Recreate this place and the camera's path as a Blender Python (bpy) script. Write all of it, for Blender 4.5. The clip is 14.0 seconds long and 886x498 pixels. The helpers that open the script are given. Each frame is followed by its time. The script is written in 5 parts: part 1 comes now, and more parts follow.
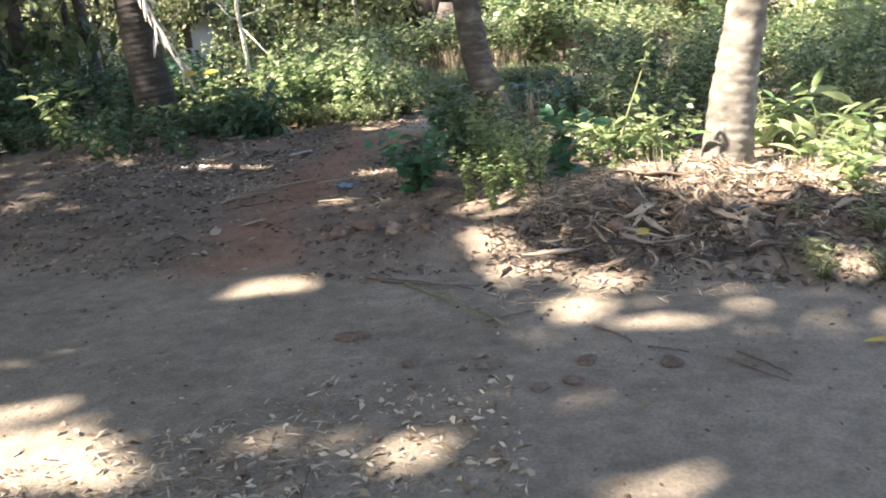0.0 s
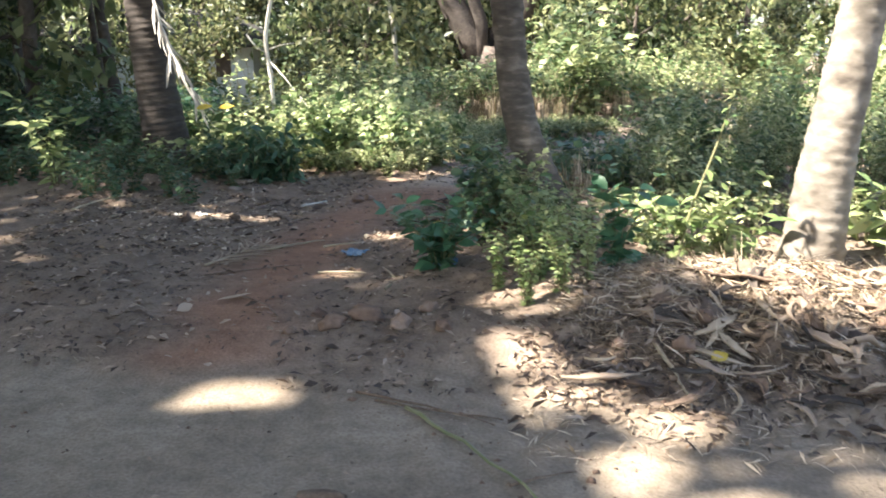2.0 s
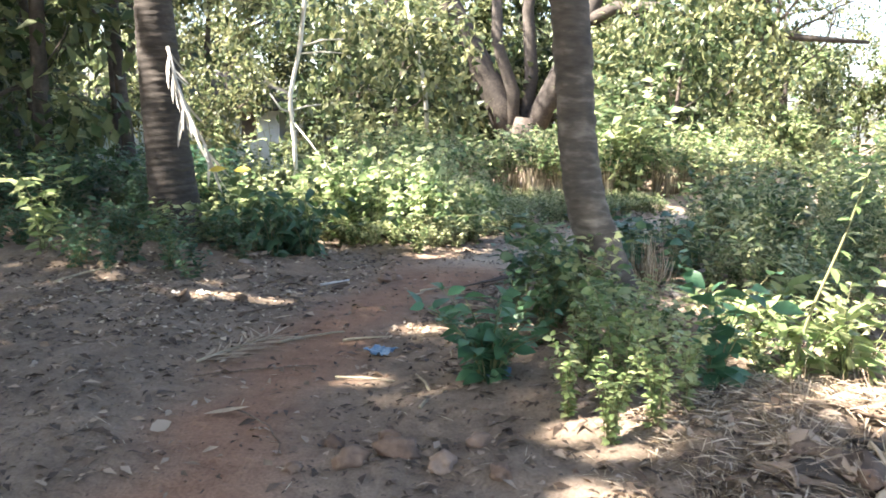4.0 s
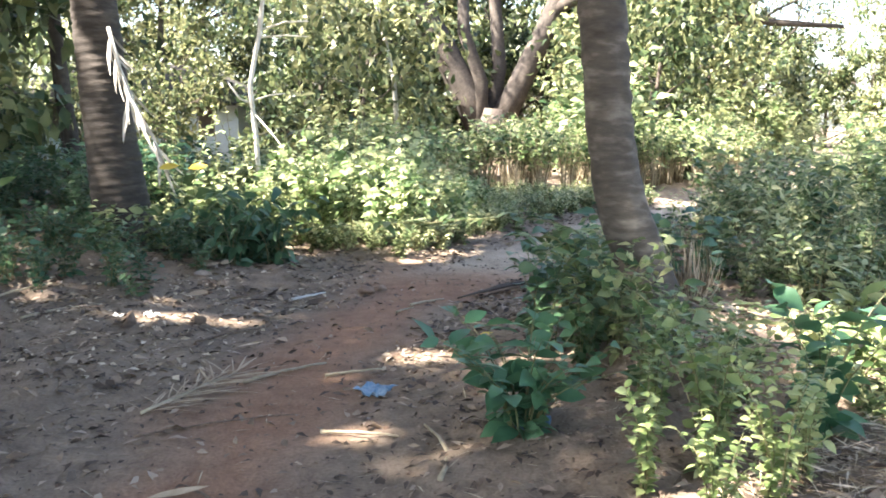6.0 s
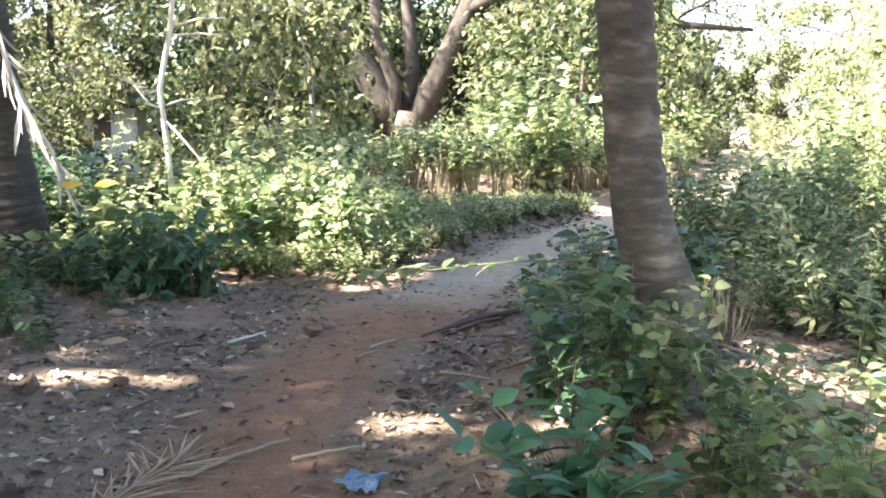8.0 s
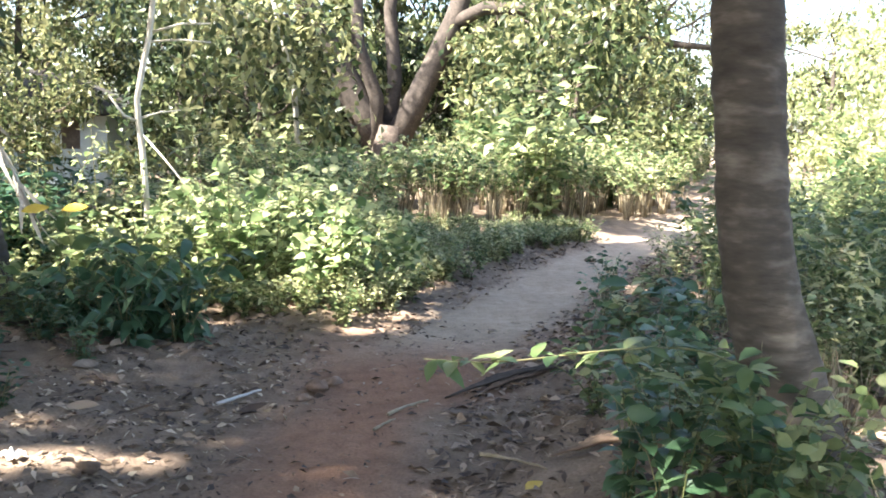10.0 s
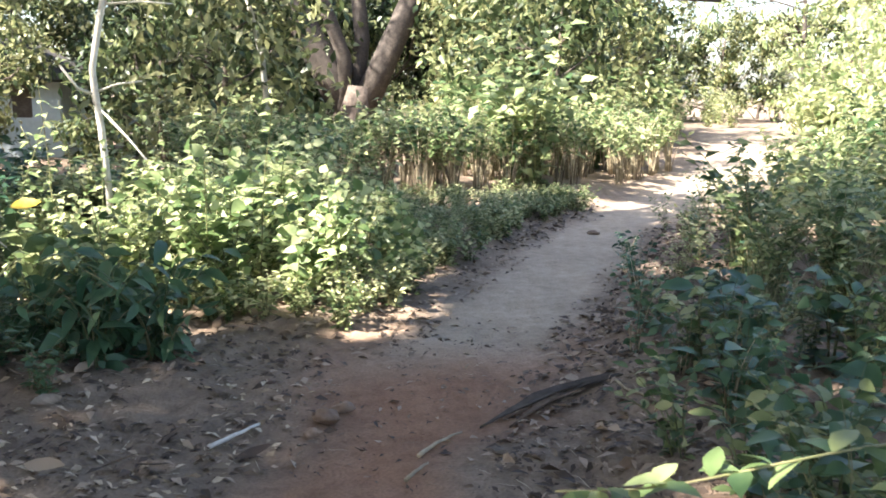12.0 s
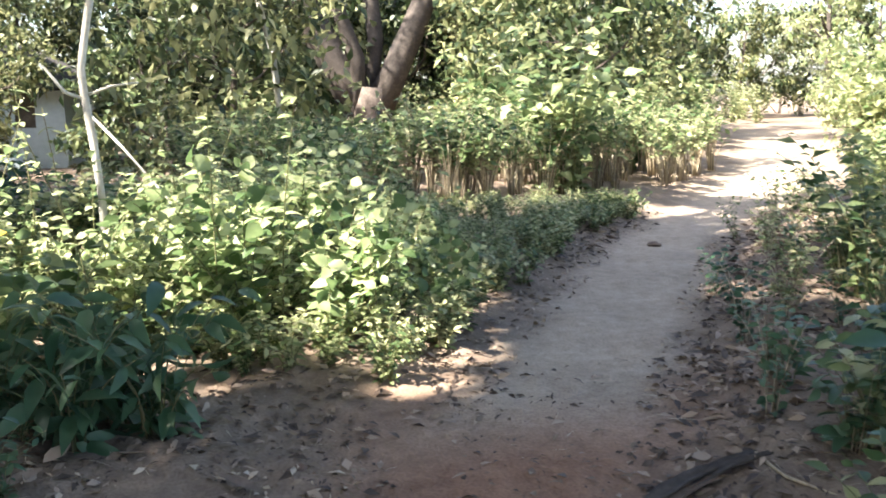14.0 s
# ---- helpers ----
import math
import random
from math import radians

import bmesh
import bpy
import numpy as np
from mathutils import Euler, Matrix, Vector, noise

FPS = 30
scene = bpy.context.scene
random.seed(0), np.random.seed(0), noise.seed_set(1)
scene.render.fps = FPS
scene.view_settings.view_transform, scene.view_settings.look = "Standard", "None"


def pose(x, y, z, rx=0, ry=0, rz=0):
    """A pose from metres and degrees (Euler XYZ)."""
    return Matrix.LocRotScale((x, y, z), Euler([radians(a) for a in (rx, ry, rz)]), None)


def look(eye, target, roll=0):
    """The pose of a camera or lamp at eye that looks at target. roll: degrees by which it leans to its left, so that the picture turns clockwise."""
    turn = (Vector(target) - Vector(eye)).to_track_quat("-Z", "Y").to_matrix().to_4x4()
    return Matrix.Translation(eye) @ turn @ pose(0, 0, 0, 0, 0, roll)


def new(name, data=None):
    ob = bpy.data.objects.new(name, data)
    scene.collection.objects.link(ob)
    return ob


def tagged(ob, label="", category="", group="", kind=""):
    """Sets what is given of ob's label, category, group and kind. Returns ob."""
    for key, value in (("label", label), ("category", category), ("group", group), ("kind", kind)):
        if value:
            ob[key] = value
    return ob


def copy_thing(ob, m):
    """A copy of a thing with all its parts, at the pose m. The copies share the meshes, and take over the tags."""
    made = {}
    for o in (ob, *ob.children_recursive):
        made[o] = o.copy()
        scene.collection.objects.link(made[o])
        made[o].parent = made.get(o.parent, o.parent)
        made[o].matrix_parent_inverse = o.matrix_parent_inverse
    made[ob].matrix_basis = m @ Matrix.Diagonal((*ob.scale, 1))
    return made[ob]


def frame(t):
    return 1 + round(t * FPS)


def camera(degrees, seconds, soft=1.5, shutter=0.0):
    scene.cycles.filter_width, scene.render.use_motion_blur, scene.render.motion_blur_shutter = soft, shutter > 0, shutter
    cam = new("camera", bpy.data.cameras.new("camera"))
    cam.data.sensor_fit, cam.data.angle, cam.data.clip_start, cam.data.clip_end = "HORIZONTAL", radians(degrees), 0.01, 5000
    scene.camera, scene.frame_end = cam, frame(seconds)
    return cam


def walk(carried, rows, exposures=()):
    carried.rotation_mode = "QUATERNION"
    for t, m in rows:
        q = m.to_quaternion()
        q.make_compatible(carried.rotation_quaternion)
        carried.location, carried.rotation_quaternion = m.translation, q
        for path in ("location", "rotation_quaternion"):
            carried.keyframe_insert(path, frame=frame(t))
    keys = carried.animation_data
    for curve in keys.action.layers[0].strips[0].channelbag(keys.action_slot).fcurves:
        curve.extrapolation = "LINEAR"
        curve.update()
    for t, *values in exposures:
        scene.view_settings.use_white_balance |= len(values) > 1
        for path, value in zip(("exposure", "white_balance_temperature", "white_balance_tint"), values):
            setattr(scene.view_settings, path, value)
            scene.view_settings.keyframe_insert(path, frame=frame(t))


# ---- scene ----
cam = camera(51.9, 14.0, soft=1.8, shutter=0.3)
PATH = [
    (0.0, (-0.029, -0.085, 1.557), (-0.052, 1.849, 1.05), -3.71),
    (0.5, (0.07, 0.282, 1.538), (0.007, 2.212, 1.017), -0.1),
    (1.0, (0.121, 0.607, 1.554), (0.136, 2.54, 1.042), 0.22),
    (1.5, (0.073, 0.942, 1.553), (0.061, 2.887, 1.085), -1.09),
    (2.0, (0.024, 1.278, 1.567), (-0.065, 3.231, 1.148), -0.28),
    (2.5, (-0.007, 1.594, 1.55), (-0.153, 3.549, 1.153), 1.21),
    (3.0, (-0.1, 1.899, 1.538), (-0.216, 3.865, 1.191), 1.53),
    (3.5, (-0.205, 2.19, 1.533), (-0.241, 4.163, 1.212), -0.34),
    (4.0, (-0.216, 2.559, 1.498), (-0.351, 4.535, 1.227), 1.51),
    (6.5, (-0.663, 3.953, 1.424), (-0.638, 5.931, 1.13), -0.11),
    (7.0, (-0.788, 4.177, 1.449), (-0.655, 6.137, 1.075), -0.61),
    (7.5, (-0.856, 4.456, 1.49), (-0.778, 6.426, 1.15), 1.55),
    (8.0, (-0.956, 4.724, 1.493), (-0.798, 6.698, 1.215), 0.55),
    (8.5, (-1.053, 4.905, 1.528), (-0.873, 6.868, 1.189), -1.78),
    (9.0, (-1.111, 5.193, 1.53), (-0.904, 7.167, 1.283), 1.68),
    (11.5, (-1.44, 6.349, 1.658), (-1.164, 8.31, 1.381), 0.72),
    (12.0, (-1.468, 6.655, 1.676), (-1.169, 8.603, 1.335), 0.53),
    (12.5, (-1.424, 7.008, 1.661), (-1.213, 8.971, 1.343), 2.08),
    (13.0, (-1.446, 7.313, 1.655), (-1.238, 9.269, 1.292), 2.35),
    (13.5, (-1.555, 7.62, 1.658), (-1.24, 9.56, 1.291), -0.86),
    (14.0, (-1.585, 7.986, 1.623), (-1.31, 9.938, 1.286), -0.71),
]

walk(cam, [(t, look(eye, target, roll)) for t, eye, target, roll in PATH],
     exposures=[(0.0, 2.55, 6500, 14), (2.0, 2.68, 6500, 14), (4.0, 3.1, 6500, 14), (6.5, 3.28, 6500, 14), (9.0, 3.1, 6500, 14), (11.5, 2.85, 6500, 14), (14.0, 2.76, 6500, 14)])

# ---- light ----
SUN_EL = 50.0
SUN_TO = Vector((-0.914 * math.cos(radians(SUN_EL)), -0.406 * math.cos(radians(SUN_EL)), math.sin(radians(SUN_EL))))
SHX, SHY = -SUN_TO.x / SUN_TO.z, -SUN_TO.y / SUN_TO.z      # shadow offset on the ground per metre of height
world = bpy.data.worlds.new("sky_world")
scene.world = world
world.use_nodes = True
wn = world.node_tree.nodes
sky = wn.new("ShaderNodeTexSky")
sky.sky_type, sky.sun_disc = "NISHITA", False
sky.sun_elevation, sky.sun_rotation = radians(SUN_EL), radians(246)
sky.dust_density = 2.0
world.node_tree.links.new(sky.outputs[0], wn["Background"].inputs[0])
wn["Background"].inputs[1].default_value = 0.085
sun = new("sun", bpy.data.lights.new("sun", "SUN"))
sun.data.energy, sun.data.angle, sun.data.color = 5.0, radians(1.0), (1.0, 0.93, 0.82)
sun.matrix_world = look(SUN_TO * 50, (0, 0, 0))


# ---- materials ----
def mat(name, colors, rough=0.8, scale=20.0, bump=0.3, island=0.0, big=1.5, metal=0.0, translucent=0.0, obj=0.0, coat=0.0, stretch=None):
    """colors: dark, mid, light. Noise at two scales picks between them; island and obj shift it by piece."""
    m = bpy.data.materials.new(name)
    m.use_nodes = True
    nt = m.node_tree
    n, l = nt.nodes, nt.links
    b = n["Principled BSDF"]
    co = n.new("ShaderNodeTexCoord")
    n1, n2 = n.new("ShaderNodeTexNoise"), n.new("ShaderNodeTexNoise")
    n1.inputs["Scale"].default_value, n2.inputs["Scale"].default_value = scale, big
    n1.inputs["Detail"].default_value, n2.inputs["Detail"].default_value = 6, 3
    geo = n.new("ShaderNodeNewGeometry")
    where = geo.outputs["Position"]
    if stretch:
        mp = n.new("ShaderNodeVectorMath")
        mp.operation = "MULTIPLY"
        mp.inputs[1].default_value = stretch
        l.new(where, mp.inputs[0])
        where = mp.outputs[0]
    for q in (n1, n2):
        l.new(where, q.inputs["Vector"])
    def maths(op, a, v):
        k = n.new("ShaderNodeMath")
        k.operation = op
        l.new(a, k.inputs[0])
        if isinstance(v, (int, float)):
            k.inputs[1].default_value = v
        else:
            l.new(v, k.inputs[1])
        return k.outputs[0]
    f = maths("ADD", maths("MULTIPLY", n1.outputs[0], 0.5), maths("MULTIPLY", n2.outputs[0], 0.5))
    if island:
        f = maths("ADD", f, maths("MULTIPLY", maths("SUBTRACT", geo.outputs["Random Per Island"], 0.5), island))
    if obj:
        oi = n.new("ShaderNodeObjectInfo")
        f = maths("ADD", f, maths("MULTIPLY", maths("SUBTRACT", oi.outputs["Random"], 0.5), obj))
    r = n.new("ShaderNodeValToRGB")
    e = r.color_ramp.elements
    e[0].position, e[1].position = 0.25, 0.75
    e[0].color, e[1].color = (*colors[0], 1), (*colors[2], 1)
    e.new(0.5).color = (*colors[1], 1)
    l.new(f, r.inputs[0])
    l.new(r.outputs[0], b.inputs["Base Color"])
    b.inputs["Roughness"].default_value, b.inputs["Metallic"].default_value = rough, metal
    b.inputs["Coat Weight"].default_value = coat
    if bump:
        bp = n.new("ShaderNodeBump")
        bp.inputs["Strength"].default_value, bp.inputs["Distance"].default_value = bump, 0.01
        l.new(n1.outputs[0], bp.inputs["Height"])
        l.new(bp.outputs[0], b.inputs["Normal"])
    if translucent:
        b.inputs["Specular IOR Level"].default_value = 0.35
        tr, mix = n.new("ShaderNodeBsdfTranslucent"), n.new("ShaderNodeMixShader")
        hs = n.new("ShaderNodeHueSaturation")
        hs.inputs["Hue"].default_value, hs.inputs["Saturation"].default_value, hs.inputs["Value"].default_value = 0.49, 0.9, 1.6
        l.new(r.outputs[0], hs.inputs["Color"])
        l.new(hs.outputs[0], tr.inputs["Color"])
        mix.inputs[0].default_value = translucent
        l.new(b.outputs[0], mix.inputs[1])
        l.new(tr.outputs[0], mix.inputs[2])
        l.new(mix.outputs[0], n["Material Output"].inputs[0])
    return m


M_WEED = mat("weed_leaf", ((0.045, 0.085, 0.028), (0.172, 0.22, 0.09), (0.375, 0.39, 0.21)), 0.5, 9, 0, 0.7, 0.7, translucent=0.3, obj=0.4)
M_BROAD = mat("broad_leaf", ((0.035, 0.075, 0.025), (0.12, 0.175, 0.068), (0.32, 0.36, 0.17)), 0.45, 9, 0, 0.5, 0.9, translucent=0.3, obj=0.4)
# broad leaf in a paler copy, with the weed bed's sunshine in its colour
M_SUNNY = mat("sunlit_broad_leaf", ((0.07, 0.12, 0.042), (0.225, 0.295, 0.125), (0.43, 0.47, 0.25)), 0.42, 9, 0, 0.7, 0.9, translucent=0.45, obj=0.4)
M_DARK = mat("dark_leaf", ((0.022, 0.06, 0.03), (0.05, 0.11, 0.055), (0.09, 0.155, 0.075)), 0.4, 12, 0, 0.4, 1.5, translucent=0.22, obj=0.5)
# shaded copy of the tree leaf, its colour darkened for trees in shade
M_SHADE = mat("shaded_tree_leaf", ((0.02, 0.038, 0.015), (0.055, 0.088, 0.034), (0.13, 0.155, 0.065)), 0.45, 8, 0, 0.8, 0.6, translucent=0.25, obj=0.5)
M_LANCE = mat("lance_leaf", ((0.095, 0.15, 0.05), (0.19, 0.255, 0.095), (0.33, 0.37, 0.17)), 0.42, 12, 0, 0.5, 1.5, translucent=0.3, obj=0.5)
M_BLUEGREEN = mat("bluish_leaf", ((0.03, 0.085, 0.04), (0.055, 0.14, 0.07), (0.09, 0.19, 0.09)), 0.45, 12, 0, 0.4, 1.5, translucent=0.22, obj=0.4)
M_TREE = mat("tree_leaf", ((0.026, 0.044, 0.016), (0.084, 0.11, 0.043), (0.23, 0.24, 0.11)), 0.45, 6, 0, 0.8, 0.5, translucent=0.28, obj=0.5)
# lit copy of the tree leaf: full sun is put into the base colour
M_SUNLIT = mat("sunlit_leaf", ((0.13, 0.18, 0.075), (0.25, 0.3, 0.13), (0.4, 0.42, 0.23)), 0.5, 6, 0, 0.8, 0.5, translucent=0.35, obj=0.5)
M_GRASS = mat("grass_blade", ((0.07, 0.1, 0.04), (0.17, 0.195, 0.09), (0.31, 0.29, 0.17)), 0.55, 8, 0, 0.8, 0.9, translucent=0.25)
M_STRAW = mat("dry_straw", ((0.16, 0.115, 0.07), (0.33, 0.25, 0.16), (0.52, 0.43, 0.31)), 0.7, 15, 0, 0.9, 2.0)
M_LITTER = mat("dead_leaf", ((0.05, 0.033, 0.022), (0.15, 0.105, 0.07), (0.33, 0.255, 0.185)), 0.75, 20, 0.4, 1.0, 1.5, obj=0.7)
M_STEM = mat("green_stem", ((0.07, 0.09, 0.03), (0.14, 0.15, 0.06), (0.24, 0.21, 0.11)), 0.6, 20, 0, 0.5, 2)
M_DRYSTEM = mat("dry_stem", ((0.13, 0.10, 0.06), (0.28, 0.23, 0.15), (0.45, 0.39, 0.27)), 0.7, 25, 0.2, 0.8, 2)
M_BARK = mat("tree_bark", ((0.035, 0.027, 0.022), (0.095, 0.075, 0.06), (0.21, 0.175, 0.14)), 0.9, 14, 0.8, 0, 2.2)
M_DKBARK = mat("dark_bark", ((0.02, 0.017, 0.014), (0.055, 0.045, 0.036), (0.12, 0.10, 0.08)), 0.9, 14, 0.8, 0, 2.2)
M_PALE = mat("pale_bark", ((0.34, 0.31, 0.26), (0.56, 0.53, 0.47), (0.70, 0.67, 0.61)), 0.8, 18, 0.4, 0, 3)
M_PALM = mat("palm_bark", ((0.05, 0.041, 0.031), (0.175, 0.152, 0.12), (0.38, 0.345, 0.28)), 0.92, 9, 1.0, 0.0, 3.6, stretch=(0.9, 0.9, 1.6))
# two darker copies of the palm bark: the trunks' shade is in the colour
M_PALMMID = mat("palm_bark_mottled_shaded", ((0.022, 0.018, 0.014), (0.07, 0.06, 0.048), (0.22, 0.195, 0.16)), 0.92, 10, 1.0, 0.0, 3.6, stretch=(0.9, 0.9, 2.6))
M_PALM_SHADED = mat("palm_bark_shaded", ((0.016, 0.013, 0.01), (0.042, 0.034, 0.027), (0.095, 0.08, 0.065)), 0.9, 14, 0.9, 0.0, 3.2, stretch=(0.7, 0.7, 2.4))
M_SOIL = mat("soil_clod", ((0.10, 0.065, 0.045), (0.19, 0.125, 0.085), (0.28, 0.20, 0.145)), 0.95, 30, 0.6, 0.3, 3, obj=0.4)
M_BLUE = mat("blue_plastic", ((0.04, 0.08, 0.12), (0.11, 0.21, 0.32), (0.34, 0.43, 0.5)), 0.4, 60, 0.5, 0.3, 16)
M_HUSK = mat("coconut_husk", ((0.06, 0.04, 0.028), (0.13, 0.09, 0.062), (0.23, 0.17, 0.12)), 0.9, 40, 0.8, 0.2, 6)
M_YELLOW = mat("yellow_leaf", ((0.32, 0.22, 0.03), (0.50, 0.37, 0.05), (0.62, 0.48, 0.12)), 0.5, 25, 0.1, 0.3, 4, translucent=0.2)
M_WHITE = mat("white_plastic", ((0.42, 0.40, 0.36), (0.58, 0.555, 0.50), (0.70, 0.68, 0.62)), 0.4, 40, 0.1, 0.2, 5)
M_WALL = mat("blue_wash_wall", ((0.42, 0.52, 0.56), (0.54, 0.64, 0.68), (0.66, 0.74, 0.77)), 0.85, 6, 0.2, 0, 0.8)
M_ROOF = mat("old_roof_tile", ((0.018, 0.016, 0.013), (0.036, 0.032, 0.026), (0.065, 0.058, 0.047)), 0.9, 8, 0.5, 0, 0.9)
M_WOOD = mat("weathered_wood", ((0.05, 0.04, 0.03), (0.11, 0.09, 0.07), (0.2, 0.17, 0.14)), 0.8, 20, 0.4, 0, 2)


# ---- builders ----
RNG = np.random.default_rng(7)


def field(seed, size, lo=-60.0, n=160):
    """Smooth random field over the plan, with cells of that size."""
    g = np.random.default_rng(seed).random((n, n))
    def at(x, y):
        u, v = (np.asarray(x, float) - lo) / size, (np.asarray(y, float) - lo) / size
        i, j = np.floor(u).astype(int), np.floor(v).astype(int)
        fu, fv = u - i, v - j
        fu, fv = fu * fu * (3 - 2 * fu), fv * fv * (3 - 2 * fv)
        i, j = i % (n - 1), j % (n - 1)
        return (g[i, j] * (1 - fu) + g[i + 1, j] * fu) * (1 - fv) + (g[i, j + 1] * (1 - fu) + g[i + 1, j + 1] * fu) * fv
    return at


F1, F2, F3, F4, F5 = field(1, 2.1), field(2, 0.53), field(3, 0.17), field(4, 0.075), field(5, 0.9)
TRAIL = np.array([(-1.7, 5.0), (-1.45, 6.5), (-1.5, 8.0), (-1.35, 9.6), (-0.95, 11.2), (-0.15, 12.8), (0.88, 14.9), (2.25, 17.4), (4.0, 19.9),
                  (6.6, 23.2), (10.5, 30.5), (19.0, 47.0), (34.0, 74.0)])


def smooth(a, b, v):
    k = np.clip((v - a) / (b - a), 0, 1)
    return k * k * (3 - 2 * k)


def trail_dist(x, y):
    x, y = np.asarray(x, float), np.asarray(y, float)
    best = np.full(np.broadcast(x, y).shape, 1e9)
    for a, b in zip(TRAIL[:-1], TRAIL[1:]):
        d = b - a
        k = np.clip(((x - a[0]) * d[0] + (y - a[1]) * d[1]) / (d @ d), 0, 1)
        best = np.minimum(best, np.hypot(x - a[0] - k * d[0], y - a[1] - k * d[1]))
    return best


def bump_at(x, y, cx, cy, rx, ry, h):
    return h * np.exp(-(((x - cx) / rx) ** 2 + ((y - cy) / ry) ** 2))


def road_edge(x):
    return 5.6 - 0.28 * x + 0.35 * np.sin(x * 0.9) * (x < 0)


def height(x, y):
    x, y = np.asarray(x, float), np.asarray(y, float)
    td = trail_dist(x, y)
    off = smooth(0.5, 1.3, td)
    road = 1 - smooth(-0.3, 0.9, y - road_edge(x))
    z = -0.09 * road
    z = z + off * (1 - road) * (0.02 + 0.12 * (F1(x, y) - 0.5) + 0.09 * smooth(-0.6, 0.6, x))
    z = z + bump_at(x, y, 1.5, 6.5, 0.8, 0.55, 0.14) + bump_at(x, y, 2.3, 6.65, 0.7, 0.55, 0.1)
    z = z + bump_at(x, y, 0.6, 8.95, 0.8, 0.9, 0.2) + bump_at(x, y, -4.2, 11.8, 1.6, 1.4, 0.14)
    z = z + 0.03 * (F2(x, y) - 0.5) * (0.35 + 0.65 * (1 - road)) + (0.012 + 0.045 * off * (1 - road)) * (F3(x, y) - 0.5)
    z = z + bump_at(x, y, -1.9, 11.0, 1.0, 0.9, -0.07) + bump_at(x, y, 2.5, 7.7, 0.9, 0.8, -0.15)
    z = z + bump_at(x, y, 1.8, 6.0, 1.0, 0.7, 1.0) * (0.12 * (F3(x, y) - 0.5) + 0.06 * (F4(x, y) - 0.5))
    z = z + 0.05 * (1 - smooth(0.4, 1.1, td)) * smooth(11.5, 13.0, y) * (F2(x * 1.6, y * 0.7) - 0.5)
    z = z - 0.85 * smooth(24, 36, y) * smooth(2, -8, x)
    return z


def zat(x, y):
    return float(height(x, y))


def mesh_np(name, V, faces, smooth_on=False):
    """faces: an (n, k) array of vertex numbers, or several of them."""
    me = bpy.data.meshes.new(name)
    faces = [np.asarray(f, np.int32) for f in (faces if isinstance(faces, list) else [faces]) if len(f)]
    V = np.asarray(V, np.float32)
    me.vertices.add(len(V))
    me.vertices.foreach_set("co", V.ravel())
    idx = np.concatenate([f.ravel() for f in faces])
    tot = np.concatenate([np.full(len(f), f.shape[1], np.int32) for f in faces])
    me.loops.add(len(idx))
    me.loops.foreach_set("vertex_index", idx)
    me.polygons.add(len(tot))
    me.polygons.foreach_set("loop_start", np.concatenate([[0], np.cumsum(tot)[:-1]]).astype(np.int32))
    if smooth_on:
        me.polygons.foreach_set("use_smooth", np.ones(len(tot), bool))
    me.update(calc_edges=True)
    me.validate()
    return me


def part(name, me, material, parent=None, label=""):
    ob = new(name, me)
    if material and not me.materials:
        me.materials.append(material)
    if parent:
        ob.parent = parent
    if label:
        ob["label"] = label
    return ob


def unit(a):
    return a / (np.linalg.norm(a, axis=-1, keepdims=True) + 1e-9)


def leaves(name, C, D, N, L, W, droop=0.12, fine=False):
    """One folded leaf blade for each base point C, along D, facing N."""
    C, D = np.asarray(C, float), unit(np.asarray(D, float))
    N = np.asarray(N, float)
    N = unit(N - (N * D).sum(1, keepdims=True) * D)
    S = np.cross(D, N)
    L, W = np.broadcast_to(L, len(C))[:, None], np.broadcast_to(W, len(C))[:, None]
    def at(a, s, up):
        return C + D * L * a + S * W * s - N * (droop * L * a * a - up * W)
    if fine:
        rows = [at(0, 0, 0), at(.22, .36, .1), at(.5, .5, .12), at(.78, .3, .08), at(1, 0, 0), at(.78, -.3, .08), at(.5, -.5, .12), at(.22, -.36, .1),
                at(.3, 0, 0), at(.68, 0, 0)]
        tri = [(0, 1, 8), (1, 2, 8), (2, 9, 8), (2, 3, 9), (3, 4, 9), (4, 5, 9), (5, 6, 9), (6, 8, 9), (6, 7, 8), (7, 0, 8)]
    else:
        rows = [at(0, 0, 0), at(.42, .5, .14), at(1, 0, 0), at(.42, -.5, .14), at(.5, 0, 0)]
        tri = [(0, 1, 4), (1, 2, 4), (2, 3, 4), (3, 0, 4)]
    k = len(rows)
    V = np.stack(rows, 1).reshape(-1, 3)
    T = (np.array(tri)[None] + (np.arange(len(C)) * k)[:, None, None]).reshape(-1, 3)
    return mesh_np(name, V, T)


